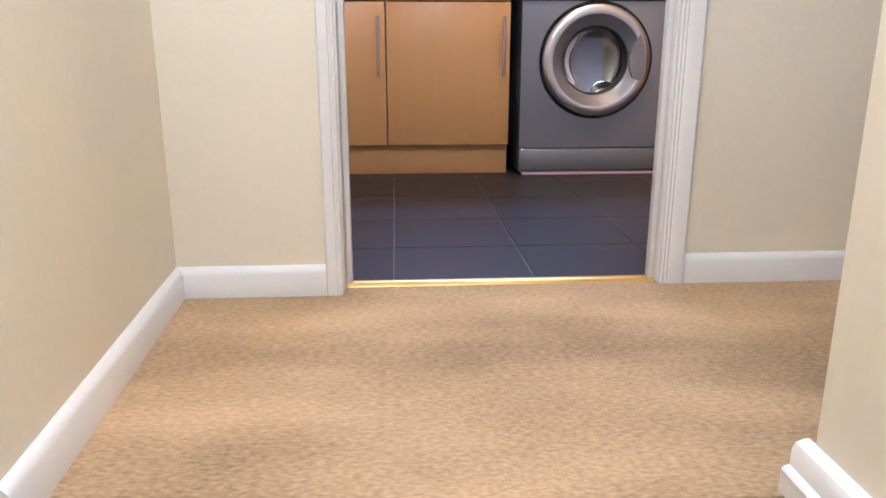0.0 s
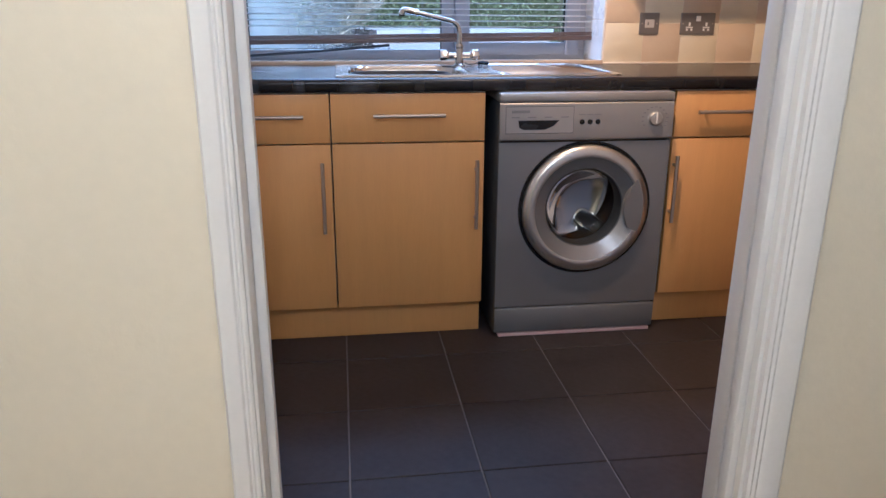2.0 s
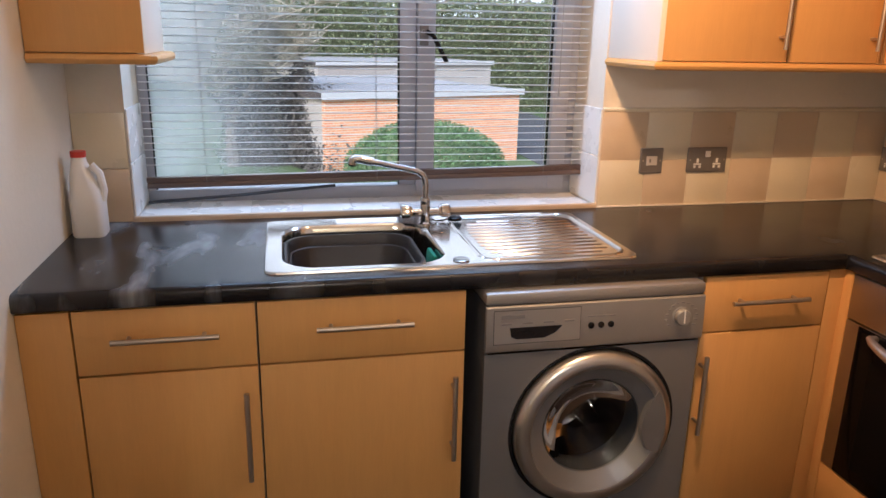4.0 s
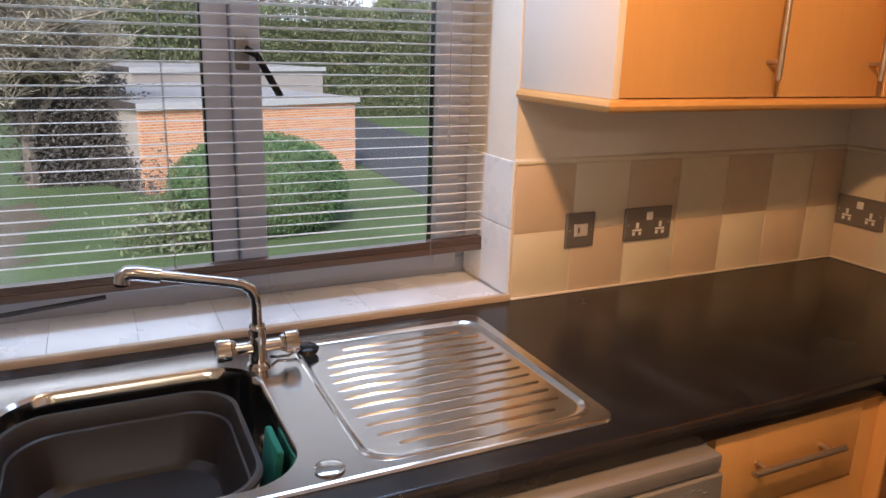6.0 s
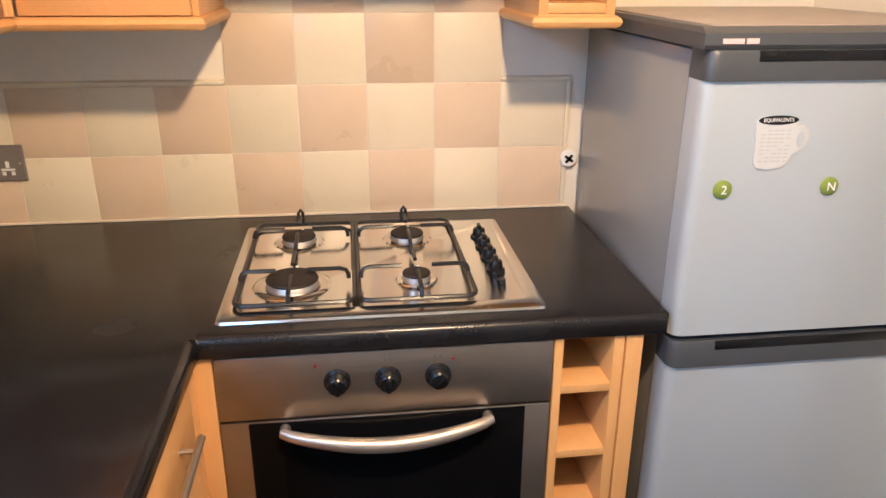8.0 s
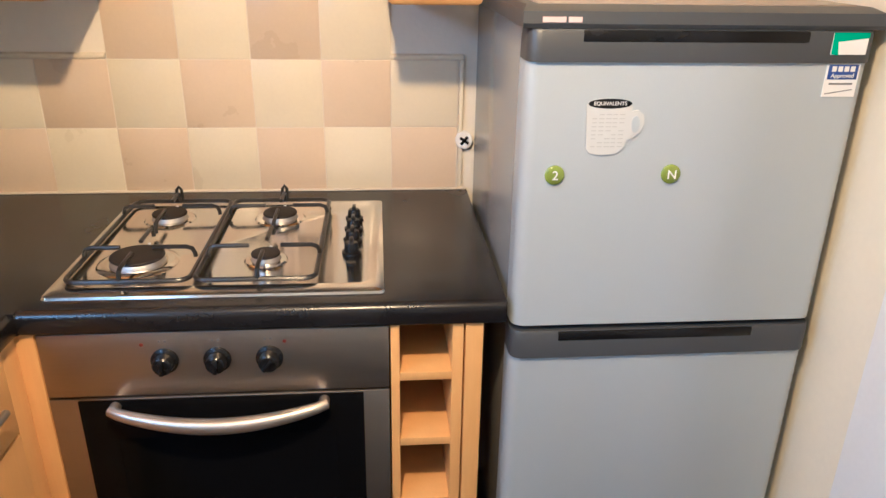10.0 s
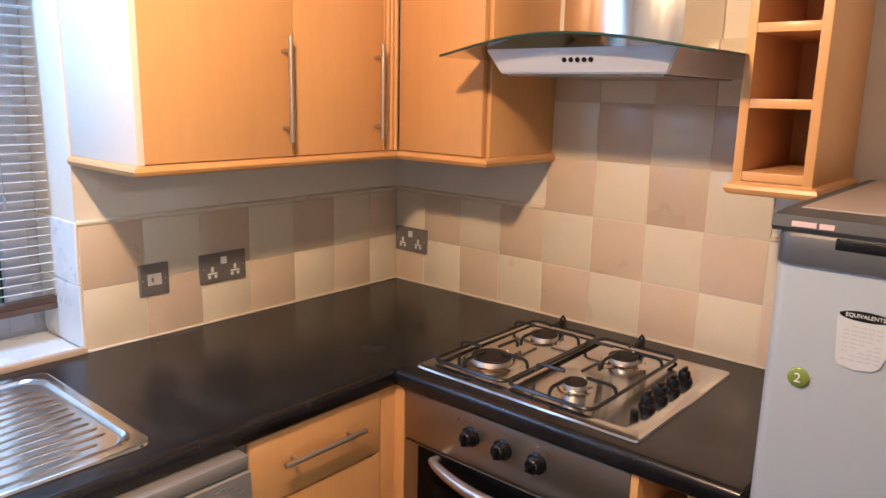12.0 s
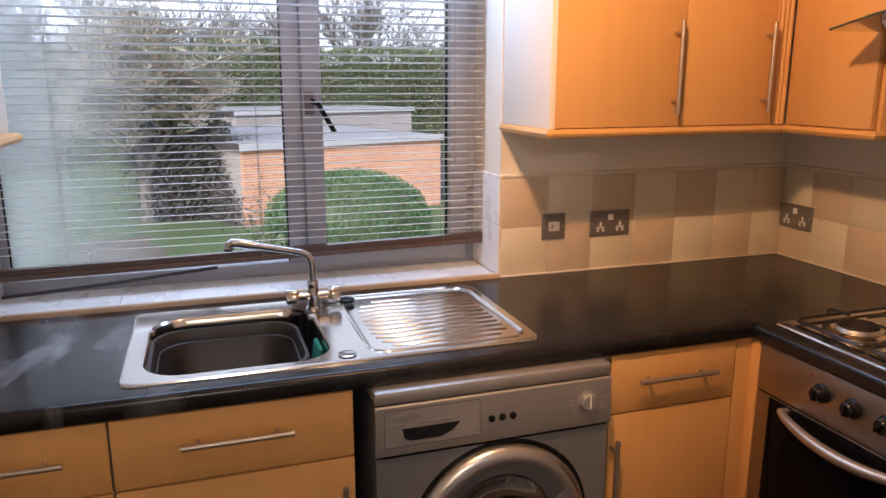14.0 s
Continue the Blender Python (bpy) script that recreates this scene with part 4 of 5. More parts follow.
for y, turn in ((-0.242, 0), (-0.333, 0), (-0.424, 40)):
    k = part("knob", lathe((OX, y, 0.806), (-1, 0, 0), [(0.024, 0.0), (0.024, 0.005), (0.019, 0.008), (0.017, 0.024), (0.014, 0.027), (0, 0.0275)], 28), M_BLACK, fas, "black round control knob")
    fin = bx(OX - 0.034, OX - 0.022, y - 0.004, y + 0.004, 0.806 - 0.0135, 0.806 + 0.0135, 0.002)
    bmesh.ops.rotate(fin, verts=fin.verts, cent=(OX, y, 0.806), matrix=Matrix.Rotation(radians(turn), 3, "X"))
    part("knob_grip", fin, M_BLACK, k)
    for dy in (-0.006, 0.004):
        part("print", bx(OX - 0.0006, OX, y + dy, y + dy + 0.004, 0.842, 0.846), M_INK, fas)
for y in (-0.205, -0.452):
    part("pilot_lamp", lathe((OX, y, 0.838), (-1, 0, 0), [(0.0035, 0), (0.003, 0.001), (0, 0.0015)], 12), M_PILOT, fas, "small dark red pilot lamp")
odoor = part("oven_door", bx(OX, OX + 0.030, OY0, OY1, 0.276, 0.730, 0.003), M_STEEL_DULL, oven, "oven door with steel side strips")
part("door_glass", bx(OX - 0.003, OX + 0.004, OY0 + 0.048, OY1 - 0.050, 0.280, 0.727, 0.0015), M_BLKGLASS, odoor, "black oven door glass")
part("inner_window", bx(OX - 0.0035, OX - 0.003, OY0 + 0.10, OY1 - 0.11, 0.32, 0.645), M_BLKGLASS, odoor)
hp = []
for k in range(25):
    s = k / 24
    b = math.sin(math.pi * s)
    hp.append((OX - 0.018 - 0.030 * b ** 0.6, -0.140 - 0.382 * s, 0.716 - 0.020 * b))
hbm = tube(hp, 0.011, 12, radii=[0.010 + 0.005 * math.sin(math.pi * k / 24) for k in range(25)])
for y in (-0.145, -0.517):
    cyl((OX + 0.002, y, 0.715), (OX - 0.024, y, 0.715), 0.010, seg=14, bm=hbm)
part("door_handle", hbm, M_STEEL_HANDLE, odoor, "curved satin steel oven handle")

rackb = thing("base_wine_rack", (1.3, -0.72, 0.12), "open pale beech rack of square cubbies beside the oven", "wine rack")
rb = bx(OX - 0.002, 1.60, -0.656, -0.640, 0.126, 0.866, 0.001)
part("side_panel", rb, M_WOOD, rackb)
part("side_panel", bx(OX - 0.002, 1.60, -0.772, -0.752, 0.126, 0.866, 0.001), M_WOOD, rackb)
part("end_panel", bx(OX - 0.002, 1.60, -0.808, -0.776, 0.0, 0.866, 0.001), M_WOOD, rackb)
for k in range(5):
    z = 0.748 - 0.146 * k
    part("shelf", bx(OX - 0.001, 1.595, -0.752, -0.656, z, z + 0.017, 0.001), M_WOOD, rackb)
part("back_panel", bx(1.50, 1.51, -0.752, -0.656, 0.13, 0.866), M_WOOD_IN, rackb)

# ---- hob ----
hob = thing("gas_hob", (1.345, -0.332, TOP), "four-burner stainless steel gas hob with black wire grates", "hob")
HX, HY, HW, HD = 1.345, -0.332, 0.51, 0.60
pl = loft([rrect(HX, HY, HW, HD, 0.012, TOP + 0.0005, 4), rrect(HX, HY, HW - 0.004, HD - 0.004, 0.012, TOP + 0.005, 4), rrect(HX, HY, HW - 0.05, HD - 0.05, 0.02, TOP + 0.012, 4),
           rrect(HX, HY, HW - 0.066, HD - 0.066, 0.02, TOP + 0.0085, 4)])
part("hob_plate", pl, M_STEEL, hob)
for bx_, by_, r in ((1.475, -0.160, 0.036), (1.470, -0.402, 0.036), (1.235, -0.160, 0.049), (1.235, -0.402, 0.027)):
    z = TOP + 0.0085
    part("burner_dish", lathe((bx_, by_, z), (0, 0, 1), [(r * 1.55, 0.0002), (r * 1.45, 0.003), (r * 1.1, 0.0035), (r * 1.0, 0.001)], 36), M_STEEL, hob)
    cr = part("burner_crown", lathe((bx_, by_, z), (0, 0, 1), [(r * 1.05, 0.001), (r * 1.02, 0.008), (r * 0.96, 0.012), (0, 0.012)], 36), M_ALU, hob, "aluminium burner ring")
    part("burner_cap", lathe((bx_, by_, z + 0.012), (0, 0, 1), [(r * 1.02, 0), (r * 1.04, 0.002), (r * 1.0, 0.005), (r * 0.85, 0.0062), (0, 0.0065)], 36), M_CAST, cr, "black enamelled burner cap")
    part("igniter", cyl((bx_ + r * 1.2, by_ - 0.006, z), (bx_ + r * 1.2, by_ - 0.006, z + 0.016), 0.003, seg=8), M_WHITE, hob)
GZ = TOP + 0.040
for y0, y1, pair in ((-0.062, -0.280, ((1.475, -0.160), (1.235, -0.160))), (-0.288, -0.506, ((1.470, -0.402), (1.235, -0.402)))):
    low = TOP + 0.019
    ring = [(x, y, low) for x, y, _ in rrect(1.347, (y0 + y1) / 2, 0.446, abs(y1 - y0), 0.022, 0, 4)]
    gb = tube(ring + [ring[0], ring[1]], 0.0048, 8)
    ob = part("grate", gb, M_IRON, hob, "black wire pan grate")
    for px, py in pair:
        for dx, dy in ((1, 0), (-1, 0), (0, 1), (0, -1)):
            far = (abs(y1 - y0) / 2 if dy else 0.112)
            lim = min(far, 0.465)
            e = Vector((px + dx * lim, py + dy * lim, low))
            yy = min(max(e.y, y1), y0)
            xx = min(max(e.x, 1.347 - 0.223), 1.347 + 0.223)
            e = Vector((xx, yy, low))
            inner = Vector((px + dx * 0.030, py + dy * 0.030, GZ))
            mid = e.lerp(inner, 0.06)
            mid.z = GZ - 0.004
            mid2 = e.lerp(inner, 0.2)
            mid2.z = GZ
            part("pan_support", tube([e, Vector((e.x, e.y, GZ - 0.014)).lerp(mid, 0.15), mid, mid2, inner], 0.0044, 8), M_IRON, ob)
    for px, py in pair[:1]:
        part("upstand", tube([(1.570, py - 0.006, low), (1.571, py - 0.005, GZ + 0.006), (1.570, py, GZ + 0.014), (1.569, py + 0.005, GZ + 0.006), (1.568, py + 0.006, low)], 0.0038, 8), M_IRON, ob)
for k in range(4):
    x = 1.462 - 0.066 * k
    kn = part("hob_knob", lathe((x, -0.567, TOP + 0.0085), (0, 0, 1), [(0.0195, 0), (0.0195, 0.004), (0.015, 0.006), (0.0135, 0.020), (0.011, 0.023), (0, 0.0235)], 24), M_BLACK, hob, "black hob control knob")
    part("knob_grip", bx(x - 0.012, x + 0.012, -0.571, -0.563, TOP + 0.028, TOP + 0.040, 0.002), M_BLACK, kn)
part("spark_button", lathe((1.205, -0.567, TOP + 0.0085), (0, 0, 1), [(0.009, 0), (0.009, 0.006), (0, 0.007)], 16), M_BLACK, hob)

# ---- cooker hood ----
hood = thing("cooker_hood", (1.5, -0.333, 1.62), "steel chimney cooker hood with a curved glass canopy", "cooker hood")
hb = loft([[(1.262, -0.550, 1.625), (1.262, -0.135, 1.625), (1.70, -0.135, 1.625), (1.70, -0.550, 1.625)],
           [(1.238, -0.584, 1.680), (1.238, -0.106, 1.680), (1.70, -0.106, 1.680), (1.70, -0.584, 1.680)]])
bmesh.ops.bevel(hb, geom=list(hb.edges), offset=0.003, segments=2, affect="EDGES")
hbody = part("hood_body", hb, M_HOOD, hood, "brushed steel hood body")
part("filter", bx(1.29, 1.68, -0.53, -0.136, 1.6215, 1.6255), M_STEEL_DULL, hbody, "grey metal grease filter")
for k in range(5):
    y = -0.317 - 0.0165 * k
    part("button", lathe((1.249, y, 1.655), (-1, 0, -0.4), [(0.0055, 0), (0.0055, 0.003), (0.004, 0.004), (0, 0.004)], 14), M_BLACK, hbody)
rows = []
NG = 28
upper, lower = [], []
gl = bmesh.new()
grid = []
for i in range(NG + 1):
    s = i / NG
    y = 0.004 - 0.672 * s
    zc = 1.662 + 0.040 * math.sin(math.pi * s) ** 1.1
    front = 1.200 - 0.035 * math.sin(math.pi * s)
    grid.append([(front + (1.70 - front) * j / 8, y, zc) for j in range(9)])
va = [[gl.verts.new(p) for p in r] for r in grid]
vb = [[gl.verts.new((p[0], p[1], p[2] + 0.006)) for p in r] for r in grid]
for i in range(NG):
    for j in range(8):
        gl.faces.new((va[i][j], va[i][j + 1], va[i + 1][j + 1], va[i + 1][j]))
        gl.faces.new((vb[i][j], vb[i + 1][j], vb[i + 1][j + 1], vb[i][j + 1]))
canopy = part("glass_canopy", gl, M_HOODGLASS, hood, "curved smoked glass canopy")
M_EDGE = mat("green_glass_edge", (0.03, 0.06, 0.05), 0.1, vary=0.1)
part("glass_edge", loft([[(r[0][0], r[0][1], r[0][2]), (r[0][0] - 0.002, r[0][1], r[0][2] + 0.003), (r[0][0], r[0][1], r[0][2] + 0.006)] for r in grid]), M_EDGE, canopy, "dark green glass edge")
chim = [(1.70, -0.176), (1.465, -0.176)] + [(1.465 - 0.030 * math.sin(math.pi * k / 12), -0.176 - 0.312 * k / 12) for k in range(1, 12)] + [(1.465, -0.488), (1.70, -0.488)]
part("chimney", loft([[(x, y, z) for x, y in chim] for z in (1.685, CEIL)]), M_STEEL, hood, "polished steel chimney")

# ---- wall units ----
CB, CT, DB = 1.385, 2.12, 1.412


def cornice(parent, pts):
    """A rounded moulding that follows the front foot of a wall unit."""
    shape = [(-0.02, 0.0), (0.010, 0.0), (0.017, 0.005), (0.020, 0.0125), (0.017, 0.020), (0.010, 0.0245), (-0.02, 0.0245)]
    rings = []
    for i, p in enumerate(pts):
        p = Vector((*p, CB))
        ds = []
        if i > 0:
            ds.append((Vector(pts[i]) - Vector(pts[i - 1])).normalized())
        if i < len(pts) - 1:
            ds.append((Vector(pts[i + 1]) - Vector(pts[i])).normalized())
        ns = [Vector((d.y, -d.x)) for d in ds]
        n = sum(ns, Vector((0, 0))).normalized()
        k = 1 / max(0.3, n.dot(ns[0]))
        rings.append([p + Vector((n.x * a * k, n.y * a * k, b)) for a, b in shape])
    return part("cornice", loft(rings), M_WOOD, parent, "rounded beech cornice strip")


cupa = thing("wall_cabinet", (0.95, 0.47, CB), "beech wall cabinet with two tall doors beside the window", "cabinet", "wall cabinets")
part("body", bx(0.600, 1.370, 0.331, YW - 0.001, CB + 0.015, CT, 0.001), M_MELA, cupa)
part("side_panel", bx(0.582, 0.599, 0.312, YW - 0.001, DB - 0.002, CT, 0.001), M_MELA, cupa, "ivory end panel")
for a, b in ((0.598, 0.999), (1.002, 1.312)):
    d = part("door", bx(a, b, 0.311, 0.330, DB, CT, 0.002), M_WOOD, cupa)
    bar_handle(d, (b - 0.032, 0.279, 1.448), (b - 0.032, 0.279, 1.704), (0, -0.032, 0))
for k in range(4):
    part("reeded_post", cyl((1.3215 + 0.0135 * k, 0.321 - 0.003 * k, DB), (1.3215 + 0.0135 * k, 0.321 - 0.003 * k, CT), 0.0075, seg=12), M_WOOD, cupa)
cornice(cupa, [(0.590, YW - 0.002), (0.590, 0.322), (1.36, 0.322)])

cupc = thing("wall_cabinet", (1.54, 0.15, CB), "beech wall cabinet in the corner beside the cooker hood", "cabinet", "wall cabinets")
part("body", bx(1.391, X1 - 0.001, 0.004, 0.330, CB + 0.015, CT, 0.001), M_MELA, cupc)
part("door", bx(1.370, 1.389, 0.0, 0.302, DB, CT, 0.002), M_WOOD, cupc)
part("side_panel", bx(1.391, X1 - 0.001, -0.012, 0.003, DB - 0.002, CT, 0.001), M_WOOD, cupc)
cornice(cupc, [(1.381, 0.33), (1.381, -0.006), (X1 - 0.002, -0.006)])

cupl = thing("wall_cabinet", (-0.9, 0.47, CB), "beech wall cabinet overlapping the window edge", "cabinet", "wall cabinets")
part("body", bx(X0 + 0.001, -0.807, 0.331, YW - 0.001, CB + 0.015, CT, 0.001), M_MELA, cupl)
part("side_panel", bx(-0.806, -0.789, 0.312, YW - 0.001, DB - 0.002, CT, 0.001), M_MELA, cupl, "ivory end panel")
part("door", bx(X0 + 0.002, -0.790, 0.311, 0.330, DB, CT, 0.002), M_WOOD, cupl)
cornice(cupl, [(X0 + 0.003, 0.322), (-0.778, 0.322), (-0.778, YW - 0.002)])

rackw = thing("wall_wine_rack", (1.54, -0.74, CB), "tall beech wall rack of open square cubbies", "wine rack")
RX, RY0, RY1 = 1.376, -0.816, -0.660
part("side_panel", bx(RX, X1 - 0.001, RY1 - 0.019, RY1, DB, CT, 0.001), M_WOOD, rackw)
part("side_panel", bx(RX, X1 - 0.001, RY0, RY0 + 0.019, DB, CT, 0.001), M_WOOD, rackw)
for k in range(5):
    z = DB + 0.002 + 0.1475 * k
    part("shelf", bx(RX + 0.001, X1 - 0.002, RY0 + 0.019, RY1 - 0.019, z, z + 0.019, 0.001), M_WOOD, rackw)
part("back_panel", bx(X1 - 0.012, X1 - 0.002, RY0 + 0.019, RY1 - 0.019, DB, CT), M_WOOD_IN, rackw)
part("base_board", bx(RX, X1 - 0.001, RY0, RY1, CB + 0.005, DB + 0.001), M_WOOD, rackw)
cornice(rackw, [(X1 - 0.002, RY1 - 0.006), (RX + 0.010, RY1 - 0.006), (RX + 0.010, RY0 + 0.006), (X1 - 0.002, RY0 + 0.006)])

# ---- fridge freezer ----
fr = thing("fridge_freezer", (1.36, -1.13, 0), "silver two-door fridge freezer with dark grey trim", "fridge freezer")
FY_0, FY_1, FXD = -1.422, -0.857, 1.046
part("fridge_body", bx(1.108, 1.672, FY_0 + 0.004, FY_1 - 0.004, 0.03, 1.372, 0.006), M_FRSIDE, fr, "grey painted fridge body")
for x in (1.16, 1.62):
    for y in (FY_0 + 0.05, FY_1 - 0.05):
        part("foot", cyl((x, y, 0), (x, y, 0.032), 0.018, seg=14), M_BLACK, fr)


def fridge_door(z0, z1, band):
    bm = bmesh.new()
    r = 0.022
    outline = [(1.104, FY_0), (FXD + r, FY_0)] + [(FXD + r - r * math.sin(radians(a)), FY_0 + r - r * math.cos(radians(a))) for a in (22, 45, 67, 90)]
    outline += [(FXD + r - r * math.cos(radians(a)), FY_1 - r + r * math.sin(radians(a))) for a in (0, 22, 45, 67)] + [(FXD + r, FY_1), (1.104, FY_1)]
    d = part("fridge_door", loft([[(x, y, z) for x, y in outline] for z in (z0, z1 - band)], bm), M_FRIDGE, fr, "silver fridge door")
    bo = [(x - 0.006 if x < 1.10 else x, y) for x, y in outline]
    b = part("handle_band", loft([[(x, y, z) for x, y in bo] for z in (z1 - band + 0.0005, z1 - 0.006)] + [[(x + 0.004 if x < 1.1 else x, y, z1) for x, y in bo]]), M_DKGREY, d, "dark grey door trim with grip recess")
    # no hollow is cut: a black slab on the trim draws the grip's shade
    part("grip_recess", bx(FXD - 0.0075, FXD + 0.004, FY_0 + 0.115, FY_1 - 0.085, z1 - 0.019, z1 - 0.001, 0.003), M_BLACK, b, "black slab drawn for the shade in the grip recess")
    return d


d_low = fridge_door(0.055, 0.850, 0.054)
d_up = fridge_door(0.861, 1.376, 0.050)
lid = loft([[(x, y, z) for x, y in ((1.075 + a, FY_0 + a * 0.3), (1.675, FY_0 + a * 0.3), (1.675, FY_1 - a * 0.3), (1.075 + a, FY_1 - a * 0.3))] for a, z in ((-0.030, 1.377), (-0.034, 1.384), (-0.030, 1.402), (0.0, 1.410))])
lido = part("fridge_lid", lid, M_DKGREY, fr, "dark grey fridge top trim")
part("lid_top", bx(1.085, 1.665, FY_0 + 0.02, FY_1 - 0.02, 1.409, 1.4125, 0.001), M_FRTOP, lido, "taupe fridge top panel")
for y0, y1 in ((-0.913, -0.877), (-0.938, -0.917)):
    part("name_badge", bx(1.0400, 1.045, y0, y1, 1.3860, 1.3940), M_PINK, lido, "small pale name badge")


def on_fridge(name, label, category):
    return thing(name, (FXD, -1.1, 1.1), label, category)


for y, ch in ((-0.914, "2"), (-1.112, "N")):
    mg = thing("fridge_magnet", (FXD, y, 1.143), "round green glass magnet on the fridge door", "magnet", "round magnets")
    part("magnet", lathe((FXD, y, 1.143), (-1, 0, 0), [(0.0165, 0), (0.0165, 0.003), (0.013, 0.006), (0.0, 0.0075)], 24), M_GREEN, mg)
    lettering(ch, Matrix.Translation((FXD - 0.0078, y, 1.143)) @ Euler((radians(90), 0, radians(-90))).to_matrix().to_4x4(), 0.022, M_WHITE, mg)
mug = thing("mug_magnet", (FXD, -1.0, 1.21), "flat white mug-shaped magnet with printed columns", "magnet")
def mug_pt(u, v):
    return (FXD - 0.0025, -0.958 - u, 1.259 - v)
outline = [(0.0, 0.0), (0.005, -0.006), (0.022, -0.010), (0.050, -0.009), (0.070, -0.004), (0.076, 0.002), (0.075, 0.010), (0.086, 0.008), (0.096, 0.016), (0.098, 0.030), (0.092, 0.045), (0.080, 0.054), (0.071, 0.056), (0.066, 0.072), (0.056, 0.080), (0.030, 0.083), (0.010, 0.079), (0.004, 0.070)]
part("mug_card", extrude_poly([mug_pt(u, v) for u, v in outline], (0.0024, 0, 0)), M_PAPER, mug)
part("mug_rim", extrude_poly([(FXD - 0.0031, -0.958 - 0.038 - 0.036 * math.cos(k * math.tau / 24), 1.2615 - 0.008 * math.sin(k * math.tau / 24)) for k in range(24)], (0.0006, 0, 0)), M_BLACK, mug, "black printed mug rim")
part("handle_hole", extrude_poly([(FXD - 0.0031, -0.958 - 0.083 - 0.007 * math.cos(k * math.tau / 16), 1.228 - 0.014 * math.sin(k * math.tau / 16)) for k in range(16)], (0.0006, 0, 0)), M_FRIDGE, mug)
lettering("EQUIVALENTS", Matrix.Translation((FXD - 0.0034, -0.996, 1.2615)) @ Euler((radians(90), 0, radians(-90))).to_matrix().to_4x4(), 0.0085, M_WHITE, mug)
for c in range(5):
    for r in range(9):
        wd = 0.0075 + 0.003 * ((c * 7 + r * 3) % 3) / 3
        y0 = -0.958 - 0.011 - 0.0112 * c
        z0 = 1.2445 - 0.0066 * r
        if (c + r) % 7:
            part("print", bx(FXD - 0.0029, FXD - 0.0025, y0 - wd, y0, z0 - 0.0013, z0), M_FAINT, mug)
st = thing("green_sticker", (FXD, -1.37, 1.36), "green and white energy sticker on the fridge trim", "sticker")
part("sticker", bx(FXD - 0.0085, FXD - 0.006, -1.403, -1.345, 1.340, 1.373), M_WHITE, st)
part("green_panel", extrude_poly([(FXD - 0.0092, y, z) for y, z in ((-1.344, 1.374), (-1.345, 1.341), (-1.357, 1.339), (-1.353, 1.360), (-1.404, 1.366), (-1.403, 1.374))], (0.0007, 0, 0)), M_TEAL, st)
st2 = thing("approval_label", (FXD, -1.37, 1.30), "white safety label with blue print on the fridge", "label")
part("label_card", bx(FXD - 0.0015, FXD + 0.001, -1.404, -1.348, 1.272, 1.3255), M_WHITE, st2)
part("blue_band", bx(FXD - 0.0021, FXD - 0.0015, -1.401, -1.351, 1.300, 1.3235, 0.0002), M_BLUE, st2)
for k in range(4):
    part("mark", bx(FXD - 0.0027, FXD - 0.0021, -1.364 - 0.0105 * k, -1.3565 - 0.0105 * k, 1.3125, 1.3210), M_WHITE, st2)
lettering("Approved", Matrix.Translation((FXD - 0.0022, -1.376, 1.306)) @ Euler((radians(90), 0, radians(-90))).to_matrix().to_4x4(), 0.0098, M_WHITE, st2)
part("print", bx(FXD - 0.0021, FXD - 0.0015, -1.396, -1.356, 1.2915, 1.2945), M_INK, st2)
rule = bx(FXD - 0.0021, FXD - 0.0015, -1.398, -1.352, 1.2795, 1.2810)
bmesh.ops.rotate(rule, verts=rule.verts, cent=(FXD, -1.375, 1.28), matrix=Matrix.Rotation(radians(-9), 3, "X"))
part("print", rule, M_INK, st2)

# ---- sockets ----
M_SPUR = mat("pale_grey_switch", (0.50, 0.47, 0.44), 0.4, vary=0.03)


def socket_plate(name, label, m, w, kind):
    """A gunmetal plate, drawn facing -y and laid in place by m."""
    s = thing(name, m.translation, label, "switch" if kind == "spur" else "socket", "wall sockets")
    s.rotation_euler = m.to_euler()

    def p(nm, bm, material, label2=""):
        me = bpy.data.meshes.new(nm)
        bm.to_mesh(me)
        bm.free()
        me.materials.append(material)
        ob = new(nm, me)
        ob.parent = s
        if label2:
            tagged(ob, label2)
        return ob
    p("plate", bx(-w / 2, w / 2, -0.0085, 0.0, -0.043, 0.043, 0.003), M_PLATE)
    if kind == "spur":
        p("rocker", bx(-0.020, 0.020, -0.0112, -0.008, -0.016, 0.016, 0.002), M_SPUR, "pale grey fused rocker")
        p("fuse_mark", bx(-0.010, -0.004, -0.0117, -0.0111, -0.006, 0.006), M_PLATE)
    else:
        for c in (-0.037, 0.037):
            p("insert", bx(c - 0.017, c + 0.017, -0.0092, -0.008, -0.031, 0.010, 0.0004, seg=1), M_WHITE if kind == "x" else M_PLATE)
            for a, b, q, r in ((-0.004, 0.004, -0.010, 0.005), (-0.014, -0.006, -0.028, -0.019), (0.006, 0.014, -0.028, -0.019)):
                p("pin_shutter", bx(c + a, c + b, -0.0105, -0.009, q, r), M_WHITE, "white pin shutter")
            p("pin_surround", bx(c - 0.015, c + 0.015, -0.0099, -0.009, -0.017, -0.012), M_WHITE)
        p("rocker", bx(-0.0095, 0.0095, -0.0125, -0.008, 0.010, 0.031, 0.001, seg=1), M_WHITE, "white rocker switch")
    for c in (-w / 2 + 0.010, w / 2 - 0.010):
        p("screw", cyl((c, -0.0092, 0), (c, -0.008, 0), 0.0028, seg=10), M_STEEL_HANDLE)
    return s


